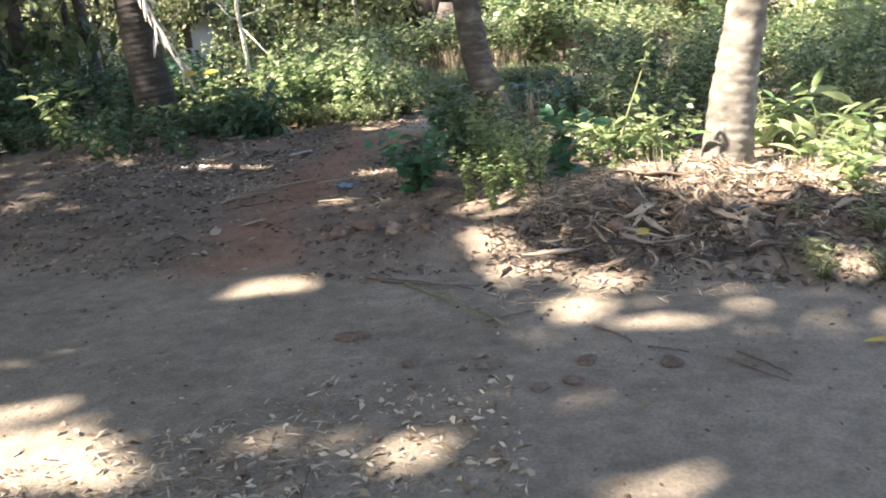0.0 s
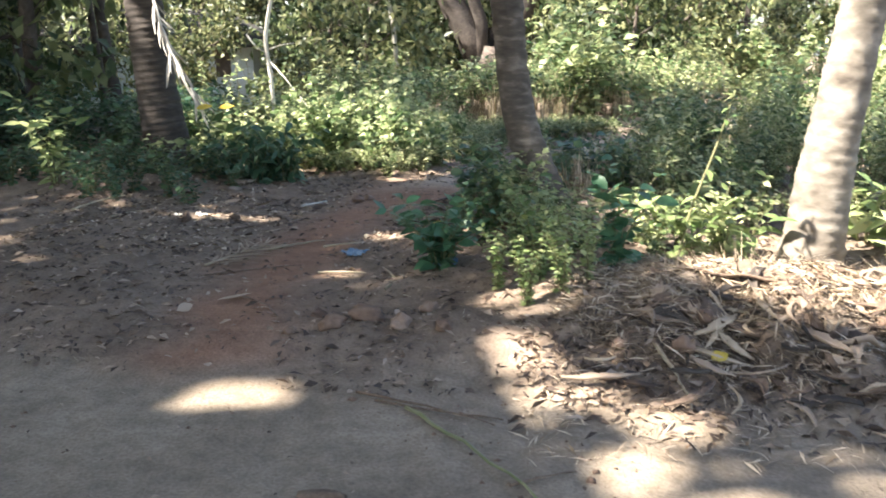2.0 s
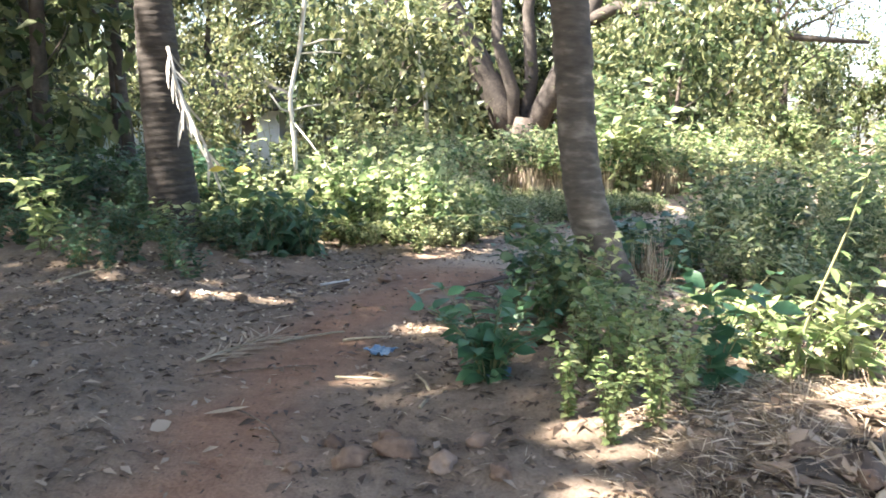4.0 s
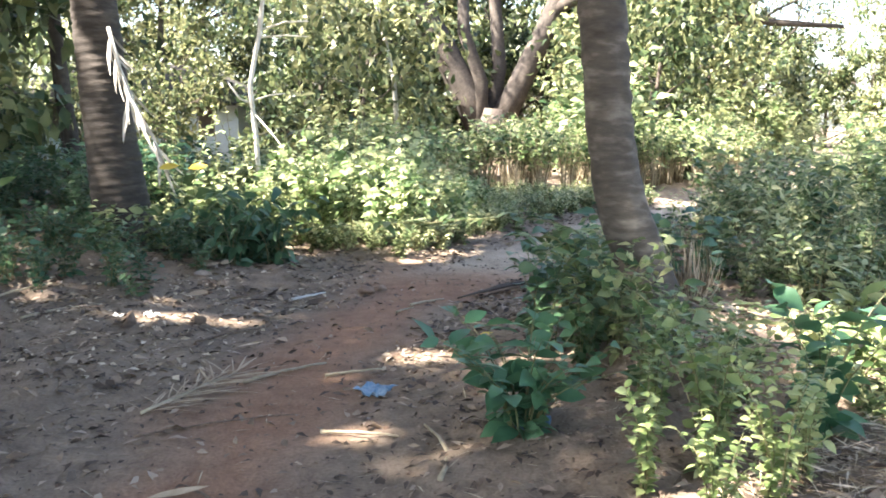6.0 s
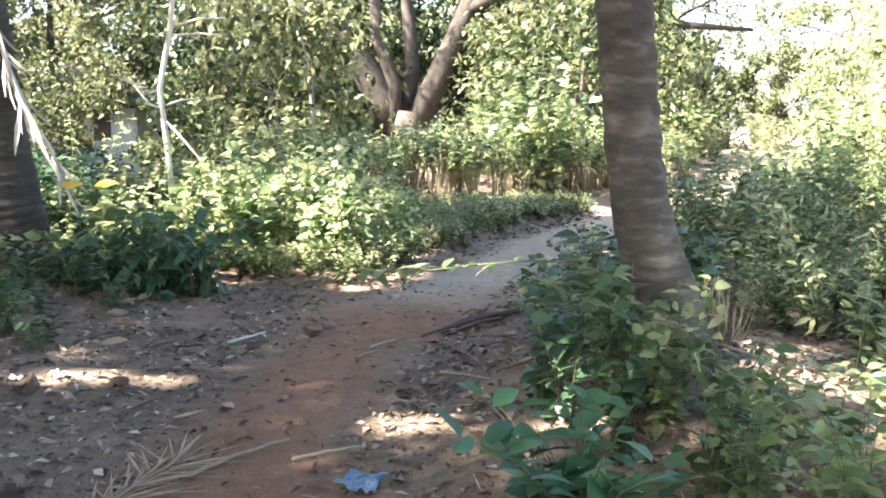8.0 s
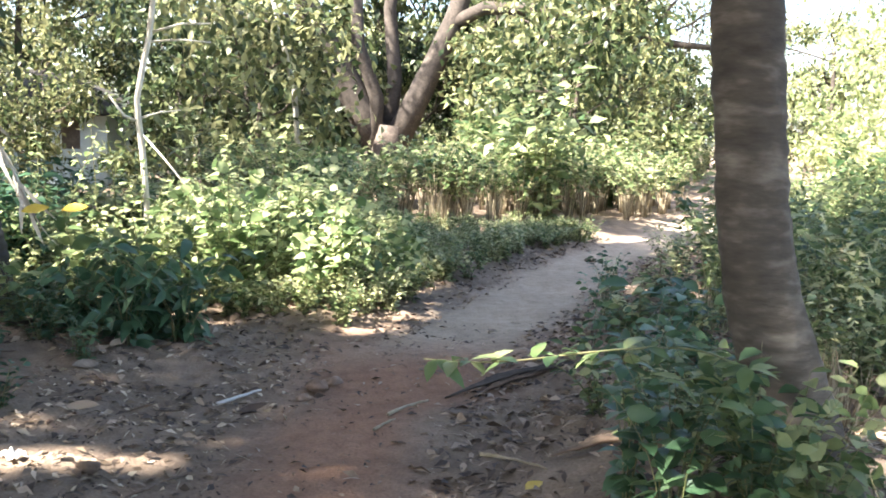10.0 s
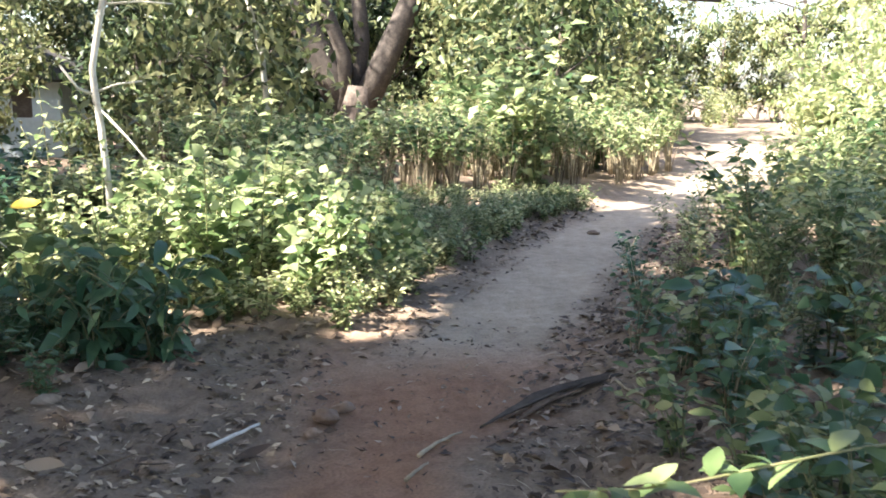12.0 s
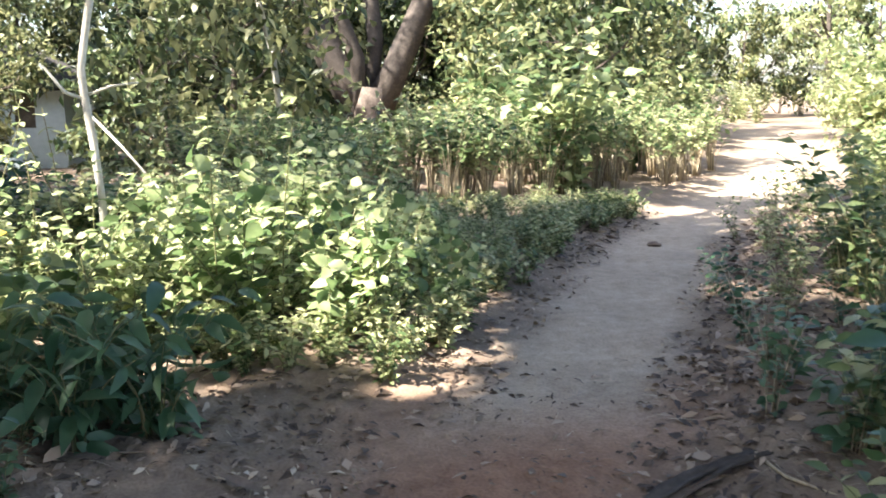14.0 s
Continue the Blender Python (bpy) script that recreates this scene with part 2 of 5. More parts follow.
def tube_data(paths, sides=5):
    """paths: lists of (point, radius). Returns vertices, quads and end caps of one set of tubes."""
    V, Q, base = [], [], 0
    ang = np.arange(sides) / sides * 2 * np.pi
    for p in paths:
        P = np.array([q[0] for q in p], float)
        R = np.array([q[1] for q in p], float)
        T = unit(np.gradient(P, axis=0))
        ref = np.array([0.0, 1.0, 0.0]) if abs(T[0][1]) < 0.8 else np.array([1.0, 0, 0])
        A = unit(np.cross(T, ref))
        B = np.cross(T, A)
        ring = P[:, None] + R[:, None, None] * (np.cos(ang)[None, :, None] * A[:, None] + np.sin(ang)[None, :, None] * B[:, None])
        V.append(ring.reshape(-1, 3))
        V.append(P[[0, -1]])
        n = len(P)
        i = np.arange(n - 1)[:, None] * sides + np.arange(sides)[None]
        j = np.arange(n - 1)[:, None] * sides + (np.arange(sides)[None] + 1) % sides
        Q.append(base + np.stack([i, j, j + sides, i + sides], -1).reshape(-1, 4))
        k = np.arange(sides)
        Q.append(base + np.stack([(k + 1) % sides, k, np.full(sides, n * sides), np.full(sides, n * sides)], -1))
        Q.append(base + np.stack([(n - 1) * sides + k, (n - 1) * sides + (k + 1) % sides, np.full(sides, n * sides + 1), np.full(sides, n * sides + 1)], -1))
        base += n * sides + 2
    V = np.concatenate(V)
    quads = np.concatenate([q for q in Q if not (q[:, 2] == q[:, 3]).all()])
    tris = np.concatenate([q[:, :3] for q in Q if (q[:, 2] == q[:, 3]).all()])
    return V, [quads, tris]


def tubes(name, paths, sides=5):
    V, f = tube_data(paths, sides)
    return mesh_np(name, V, f, True)


def thing(name, label, category, group="", kind=""):
    return tagged(new(name), label, category, group, kind)


def curve_pts(a, b, bend, n=6):
    a, b, bend = np.array(a, float), np.array(b, float), np.array(bend, float)
    k = np.linspace(0, 1, n)[:, None]
    return a + (b - a) * k + bend * (4 * k * (1 - k))


def spot(x, y, scale=1.0, turn=None, z=None, tilt=0.0):
    turn = RNG.uniform(0, 360) if turn is None else turn
    return pose(x, y, zat(x, y) if z is None else z, RNG.normal(0, 1) * tilt, RNG.normal(0, 1) * tilt, turn) @ Matrix.Scale(scale, 4)


def scatter(protos, places):
    """Set the prototypes and their copies on the places."""
    for i, m in enumerate(places):
        if i >= len(protos):
            copy_thing(protos[i % len(protos)], m)
    for p, m in zip(protos, places):
        p.matrix_basis = m


def in_region(n, x0, x1, y0, y1, keep=None, tries=40):
    out = []
    for _ in range(n * tries):
        x, y = RNG.uniform(x0, x1), RNG.uniform(y0, y1)
        if keep is None or keep(x, y):
            out.append((x, y))
            if len(out) == n:
                break
    return out


def weed(name, label, category, group, H, stems, L, W, step, spread, leaf_mat, bare=0.0, droop=0.3, stem_mat=None, stem_r=0.004, fine=False, rise=0.5, shared=True, sag=0.0):
    """A bushy plant: bent stems with leaves along them; shared=False makes every leaf a part of its own."""
    ob = thing(name, label, category, group)
    paths, C, D, N = [], [], [], []
    for s in range(stems):
        a = RNG.uniform(0, 2 * math.pi)
        out = np.array([math.cos(a), math.sin(a), 0]) * spread * RNG.uniform(0.3, 1.0)
        h = H * RNG.uniform(0.65, 1.08)
        P = curve_pts(out * 0.15, out + np.array([0, 0, h]), -out * 0.22 + np.array([0, 0, 0.06 * h]), 7)
        paths.append([(p, stem_r * (1 - 0.12 * i)) for i, p in enumerate(P)])
        n = max(2, int(h * (1 - bare) / step))
        for k in range(n):
            f = bare + (1 - bare) * (k + RNG.random()) / n
            i = min(int(f * 6), 5)
            p = P[i] + (P[i + 1] - P[i]) * (f * 6 - i)
            b = a + k * 2.4 + RNG.normal(0, 0.5)
            d = np.array([math.cos(b), math.sin(b), rise * RNG.normal(0.5, 0.6) - sag])
            C.append(p), D.append(d), N.append(np.array([-d[0] * 0.4, -d[1] * 0.4, 1]) + RNG.normal(0, 0.55, 3))
    tagged(part("stem", tubes("stem", paths, 4), stem_mat or M_STEM, ob), kind="stuff")
    C, D, N = np.array(C), unit(np.array(D)), np.array(N)
    k = RNG.uniform(0.55, 1.15, len(C))
    if shared:
        tagged(part("foliage", leaves("foliage", C, D, N, L * k, W * k, droop, fine), leaf_mat, ob), kind="stuff")
    else:
        me = leaves("leaf", [(0, 0, 0)], [(1, 0, 0)], [(0, 0, 1)], L, W, droop, True)
        for c, d, nn, s in zip(C, D, unit(N), k):
            nn = nn - d * (nn @ d)
            nn /= np.linalg.norm(nn)
            lf = part("leaf", me, leaf_mat, ob)
            lf.matrix_basis = Matrix.Translation(c) @ Matrix((d, np.cross(nn, d), nn)).transposed().to_4x4() @ Matrix.Scale(float(s), 4)
    return ob


def tuft(name, label, group, n, H, spread, W, material, category="grass", up=1.0):
    ob = thing(name, label, category, group)
    a = RNG.uniform(0, 2 * math.pi, n)
    out = np.stack([np.cos(a), np.sin(a), np.zeros(n)], 1)
    C = out * RNG.uniform(0, spread * 0.5, n)[:, None]
    D = out * RNG.uniform(0.1, 0.9, n)[:, None] + np.array([0, 0, up])
    tagged(part("foliage", leaves("foliage", C, D, out + RNG.normal(0, 0.3, (n, 3)) + np.array([0, 0, 0.3]), H * RNG.uniform(0.5, 1.1, n), W, 0.3), material, ob), kind="stuff")
    return ob


def grow(P0, d, length, r, depth, paths, tips, kinks=5, wander=0.22, up=0.05):
    P, p, d = [], np.array(P0, float), unit(np.array(d, float))
    for i in range(kinks + 1):
        P.append((p.copy(), r * (1 - 0.55 * i / kinks)))
        d = unit(d + RNG.normal(0, wander, 3) + np.array([0, 0, up]))
        p = p + d * length / kinks
    paths.append(P)
    if depth == 0:
        tips.extend([P[-1][0], P[-2][0], P[-3][0]])
        return
    for k in range(3):
        i = RNG.integers(2, kinks + 1)
        e = unit(d + RNG.normal(0, 0.65, 3))
        grow(P[i][0], e, length * RNG.uniform(0.5, 0.75), P[i][1] * 0.6, depth - 1, paths, tips, kinks, wander, up)


def tree(label, group, H, r, leaf_mat, bark, n_leaf, L, lean=(0, 0), first=0.35, limbs=5, name="tree", clump=0.5, reach=0.45):
    ob = thing(name, label, "tree", group)
    top = np.array([lean[0], lean[1], H * 0.75])
    P = curve_pts((0, 0, -0.15), top, RNG.normal(0, 0.12 * H / 6, 3) * (1, 1, 0), 9)
    part("trunk", tubes("trunk", [[(p, r * (1.25 if i == 0 else 1) * (1 - 0.07 * i)) for i, p in enumerate(P)]], 10), bark, ob)
    paths, tips = [], []
    for k in range(limbs):
        f = first + (1 - first) * k / max(1, limbs - 1)
        i = min(int(f * 8), 8)
        a = k * 2.4 + RNG.uniform(-0.5, 0.5)
        grow(P[i], (math.cos(a), math.sin(a), 0.5), H * reach * RNG.uniform(0.7, 1.1), r * (0.5 - 0.2 * f), 2, paths, tips)
    part("branching", tubes("branching", paths, 5), bark, ob)
    tips = np.array(tips)
    c = tips[RNG.integers(0, len(tips), n_leaf)] + RNG.normal(0, clump * H * 0.09, (n_leaf, 3))
    d = RNG.normal(0, 1, (n_leaf, 3)) + np.array([0, 0, -0.4])
    part("crown", leaves("crown", c, d, RNG.normal(0, 0.6, (n_leaf, 3)) + np.array([0, 0, 1]), L * RNG.uniform(0.6, 1.2, n_leaf), L * 0.45, 0.2), leaf_mat, ob)
    return ob


def frond_mesh(length, leaflet, n=46):
    k = np.linspace(0, 1, 12)
    P = np.stack([length * (k - 0.12 * k ** 3), 0 * k, length * (0.30 * k - 0.55 * k ** 2)], 1)
    rach = [(p, 0.028 * (1 - 0.85 * q)) for p, q in zip(P, k)]
    C, D, N = [], [], []
    for i in range(n):
        f = 0.14 + 0.85 * i / n
        p = np.array([np.interp(f, k, P[:, j]) for j in range(3)])
        for s in (-1, 1):
            C.append(p)
            D.append((0.75, s * 1.0, -0.55 + RNG.normal(0, 0.2)))
            N.append((RNG.normal(0, 0.2), -s * 0.5, 1))
    lens = leaflet * np.repeat(np.sin(np.linspace(0.35, 2.9, n)), 2) * RNG.uniform(0.8, 1.1, 2 * n)
    return tubes("rachis", [rach], 5), leaves("leaflets", C, D, N, lens, 0.035, 0.35)


def coconut_palm(label, path, radii, bark, crown=True, ring=0.085, flare=1.25, rough=0.02):
    """A ringed trunk along a bent path, with its frond crown."""
    ob = thing("palm_tree", label, "palm tree", "coconut palms")
    K = np.array(path, float)
    s = np.concatenate([[0], np.cumsum(np.linalg.norm(np.diff(K, axis=0), axis=1))])
    u = np.arange(0, s[-1], ring / 4)
    kk = np.linspace(0, 1, len(K))
    P = np.stack([np.interp(u, s, K[:, j]) for j in range(3)], 1)
    for _ in range(60):
        P[1:-1] = (P[:-2] + P[2:] + 2 * P[1:-1]) / 4
    R = np.interp(u, s, radii) * (1 + rough * np.array([0.3, -1.0, 0.1, 0.8])[np.arange(len(u)) % 4] * RNG.uniform(0.3, 1.6, len(u)))
    R = R + 0.006 * np.sin(u * 3.1) + (flare - 1) * radii[0] * np.exp(-u / 0.16)
    me = tubes("trunk", [list(zip(P, R))], 22)
    co = np.empty(len(me.vertices) * 3, np.float32)
    me.vertices.foreach_get("co", co)
    co = co.reshape(-1, 3)
    co += (np.stack([F3(co[:, 2] * 3 + co[:, 0] * 4, co[:, 1] * 5 + co[:, 2]), F3(co[:, 1] * 4, co[:, 2] * 2 + co[:, 0] * 5), co[:, 0] * 0], 1) - (0.5, 0.5, 0)) * 0.022
    me.vertices.foreach_set("co", co.ravel())
    part("trunk", me, bark, ob)
    roots = []
    for i in range(16):
        a = i / 16 * 6.28 + RNG.uniform(-0.2, 0.2)
        o = np.array([math.cos(a), math.sin(a), 0])
        roots.append([(P[0] + o * radii[0] * (0.8 + 0.28 * k) + np.array([0, 0, 0.2 - 0.11 * k]), 0.02 - 0.003 * k) for k in range(5)])
    part("root_mass", tubes("root_mass", roots, 5), bark, ob)
    if crown:
        r_me, l_me = FROND
        for i in range(14):
            fr = part("frond", r_me, M_STEM, ob)
            fr.matrix_basis = Matrix.Translation(P[-1]) @ pose(0, 0, 0, 0, RNG.uniform(-45, 25), i * 137.5)
            tagged(part("foliage", l_me, M_TREE, fr), kind="stuff")
    return ob


FROND = frond_mesh(4.2, 0.75)

# ---- ground ----
def lines(lo, hi, fine, far, n):
    inner = np.arange(lo, hi, fine)
    grow_out = np.cumsum(np.geomspace(fine * 1.4, far / n * 2.2, n))
    return np.concatenate([(lo - grow_out)[::-1], inner, hi + grow_out])


gx, gy = lines(-5.5, 5.0, 0.045, 900, 40), lines(1.2, 16.5, 0.05, 900, 44)
X, Y = np.meshgrid(gx, gy, indexing="ij")
Z = height(X, Y) + (0.010 + 0.02 * smooth(0.3, 0.9, trail_dist(X, Y)) * smooth(0, 0.6, Y - road_edge(X))) * (F4(X, Y) - 0.5)
nx, ny = X.shape
ii = np.arange(nx - 1)[:, None] * ny + np.arange(ny - 1)[None]
ground_me = mesh_np("ground", np.stack([X, Y, Z], -1).reshape(-1, 3), np.stack([ii, ii + ny, ii + ny + 1, ii + 1], -1).reshape(-1, 4), True)
td = trail_dist(X, Y)
masks = {
    "road": (1 - smooth(-0.35, 0.35, Y - road_edge(X) + 0.7 * (F2(X, Y) - 0.5))),
    "red": (1 - smooth(0.02, 0.7 + 0.6 * smooth(10.5, 12.5, Y), td + 0.5 * (F2(X, Y) - 0.5))) * (1 - smooth(12.4, 13.6, Y)),
    "sand": (1 - smooth(0.3, 0.75 + 0.5 * smooth(17, 25, Y), td + 0.35 * (F2(X, Y) - 0.5))) * smooth(11.6, 12.8, Y),
}
for key, val in masks.items():
    at = ground_me.attributes.new(key, "FLOAT", "POINT")
    at.data.foreach_set("value", val.astype(np.float32).ravel())


def ground_material():
    m = bpy.data.materials.new("dirt_ground")
    m.use_nodes = True
    nt = m.node_tree
    n, l = nt.nodes, nt.links
    b = n["Principled BSDF"]
    b.inputs["Roughness"].default_value = 0.95
    b.inputs["Specular IOR Level"].default_value = 0.2
    geo = n.new("ShaderNodeNewGeometry")
    def noise_tex(scale, detail=5):
        q = n.new("ShaderNodeTexNoise")
        q.inputs["Scale"].default_value, q.inputs["Detail"].default_value = scale, detail
        l.new(geo.outputs["Position"], q.inputs["Vector"])
        return q.outputs[0]
    fine, mid, bigger = noise_tex(60), noise_tex(9), noise_tex(1.3)
    def ramp(f, a, c, lo=0.35, hi=0.68):
        r = n.new("ShaderNodeValToRGB")
        r.color_ramp.elements[0].position, r.color_ramp.elements[1].position = lo, hi
        r.color_ramp.elements[0].color, r.color_ramp.elements[1].color = (*a, 1), (*c, 1)
        l.new(f, r.inputs[0])
        return r.outputs[0]
    def mix(f, a, c, kind="MIX"):
        k = n.new("ShaderNodeMix")
        k.data_type, k.blend_type = "RGBA", kind
        if isinstance(f, float):
            k.inputs[0].default_value = f
        else:
            l.new(f, k.inputs[0])
        l.new(a, k.inputs[6])
        l.new(c, k.inputs[7])
        return k.outputs[2]
    def attr(key):
        q = n.new("ShaderNodeAttribute")
        q.attribute_name = key
        return q.outputs["Fac"]
    humus = mix(0.5, ramp(mid, (0.13, 0.1, 0.074), (0.27, 0.212, 0.16)), ramp(bigger, (0.145, 0.112, 0.085), (0.275, 0.217, 0.165)))
    road = mix(0.5, ramp(mid, (0.175, 0.142, 0.105), (0.32, 0.268, 0.205)), ramp(bigger, (0.185, 0.152, 0.112), (0.32, 0.27, 0.205)))
    red = mix(0.5, ramp(mid, (0.205, 0.112, 0.068), (0.315, 0.19, 0.126)), ramp(bigger, (0.195, 0.118, 0.08), (0.305, 0.183, 0.12)))
    sand = mix(0.5, ramp(mid, (0.27, 0.225, 0.172), (0.43, 0.365, 0.29)), ramp(bigger, (0.29, 0.242, 0.188), (0.42, 0.355, 0.28)))
    c = mix(attr("red"), humus, red)
    c = mix(attr("sand"), c, sand)
    c = mix(attr("road"), c, road)
    spots = ramp(fine, (0.78, 0.76, 0.74), (1.1, 1.09, 1.07), 0.3, 0.62)
    c = mix(1.0, c, spots, "MULTIPLY")
    l.new(c, b.inputs["Base Color"])
    bp, bp2 = n.new("ShaderNodeBump"), n.new("ShaderNodeBump")
    bp.inputs["Strength"].default_value, bp.inputs["Distance"].default_value = 0.7, 0.012
    bp2.inputs["Strength"].default_value, bp2.inputs["Distance"].default_value = 0.6, 0.03
    l.new(fine, bp.inputs["Height"])
    l.new(mid, bp2.inputs["Height"])
    l.new(bp2.outputs[0], bp.inputs["Normal"])
    l.new(bp.outputs[0], b.inputs["Normal"])
    return m


tagged(part("ground", ground_me, ground_material()), "packed brown and grey dirt ground with a red-brown footpath", "ground", kind="structure")

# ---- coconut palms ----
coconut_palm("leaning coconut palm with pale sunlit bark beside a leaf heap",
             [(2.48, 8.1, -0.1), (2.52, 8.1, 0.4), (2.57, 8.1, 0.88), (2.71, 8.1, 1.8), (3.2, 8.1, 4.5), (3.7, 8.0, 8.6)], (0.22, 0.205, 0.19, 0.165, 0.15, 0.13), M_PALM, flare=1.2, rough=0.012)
coconut_palm("coconut palm with ringed grey bark, darkened for shade, and curved foot beside the path",
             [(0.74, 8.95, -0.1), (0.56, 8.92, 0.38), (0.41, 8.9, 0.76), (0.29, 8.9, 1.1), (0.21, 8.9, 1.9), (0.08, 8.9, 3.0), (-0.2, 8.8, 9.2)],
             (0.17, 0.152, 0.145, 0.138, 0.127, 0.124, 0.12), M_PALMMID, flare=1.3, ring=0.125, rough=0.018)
coconut_palm("coconut palm with shade-darkened bark leaning at the edge of the shrubs",
             [(-4.1, 13.2, -0.1), (-4.17, 13.2, 0.35), (-4.3, 13.2, 1.5), (-4.42, 13.2, 2.9), (-5.2, 13.3, 9.0)], (0.31, 0.29, 0.255, 0.21, 0.17), M_PALM_SHADED, flare=1.12)

# ---- high shade trees added out of view beside and behind the road ----
# gaps in the canopy, as the sun spots that they throw: centre and half widths
LIT_ROAD = [(-1.26, 5.5, .29, .2), (.57, 4.7, .17, .24), (.97, 4.41, .3, .08), (-.34, 3.07, .13, .14), (-.66, 3.26, .07, .07), (-.88, 3.28, .09, .1), (-1.95, 3.2, .42, .34), (-1.5, 3.02, .2, .12), (-2.15, 3.72, .3, .1), (.55, 2.72, .12, .06),
            (-2.33, 4.41, .15, .14), (.15, 4.12, .03, .04), (.3, 4.29, .04, .04), (.31, 3.56, .02, .06), (.09, 3.42, .03, .04), (-.96, 4.07, .02, .03), (.69, 2.8, .14, .09), (1.07, 2.82, .05, .05),
            (-1.92, 6.05, .06, .05)]
LIT_VERGE = [(.41, 5.5, .33, .2), (.81, 5.15, .22, .22), (.24, 5.9, .24, .26), (.42, 6.7, .36, .3), (2.26, 5.03, .2, .2), (2.15, 6.7, .62, .72), (2.9, 6.9, .7, .75), (3.25, 7.4, .9, .65),
             (3.4, 8.4, 1.3, .8), (1.95, 8.05, .75, .55), (-.98, 7.74, .15, .07), (.09, 7.7, .05, .08)]
LIT_PATH = [(.05, 8.62, .45, .07), (-2.39, 9.9, .42, .13), (-1.3, 9.76, .2, .06), (-.76, 9.06, .18, .16), (-2.65, 9.81, .16, .1), (1.35, 9.02, .33, .3), (.2, 9.77, .11, .16), (1.5, 9.55, .5, .25), (2.1, 9.7, .4, .2),
            (-1.0, 12.82, .34, .2), (-.51, 11.89, .03, .02), (-2.65, 13.55, .36, .24)]
LIT_BANK = [(-2.85, 13.78, .8, .46), (-3.3, 14.6, 1.0, .85), (-1.75, 15.8, 1.8, 2.2), (-1.0, 13.75, .62, .7), (-2.4, 14.5, 1.0, .75), (-4.3, 11.45, .3, .2), (1.78, 14.66, .2, .5), (2.43, 14.14, .3, .7), (2.88, 20.0, .5, .3), (4.96, 19.6, .55, .3),
            (5.4, 22.4, .7, .2), (6.4, 16.8, 2.8, 1.8), (0.6, 19.8, 3.0, .9), (8.1, 25.4, .8, .4), (2.2, 19.3, .35, .25), (5.4, 13.2, 1.3, .8)]
GAPS = LIT_ROAD + LIT_VERGE + LIT_PATH + LIT_BANK
PINHOLES = np.random.default_rng(23).uniform((-4.5, 5.8), (1.0, 12.5), (80, 2))


def shaded(x, y):
    """True where leaves stand between the sun and the ground at (x, y)."""
    free = np.zeros(len(x), bool)
    for ex, ey, rx, ry in GAPS:
        free |= ((x - ex) / (rx + 0.03)) ** 2 + ((y - ey) / (ry + 0.03)) ** 2 < 1
    for ex, ey in PINHOLES:
        free |= (x - ex) ** 2 + (y - ey) ** 2 < 0.0055
    # leaves kept in the sun's way so that the two palm trunks stay shaded
    for px, py, z0, z1, w in ((0.27, 8.9, 1.15, 4.5, 0.2), (-4.2, 13.2, 0.0, 2.0, 0.2)):
        k = np.clip(((x - px) * SHX + (y - py) * SHY) / (SHX ** 2 + SHY ** 2), z0, z1)
        free &= np.hypot(x - px - SHX * k, y - py - SHY * k) > w
    return ~free


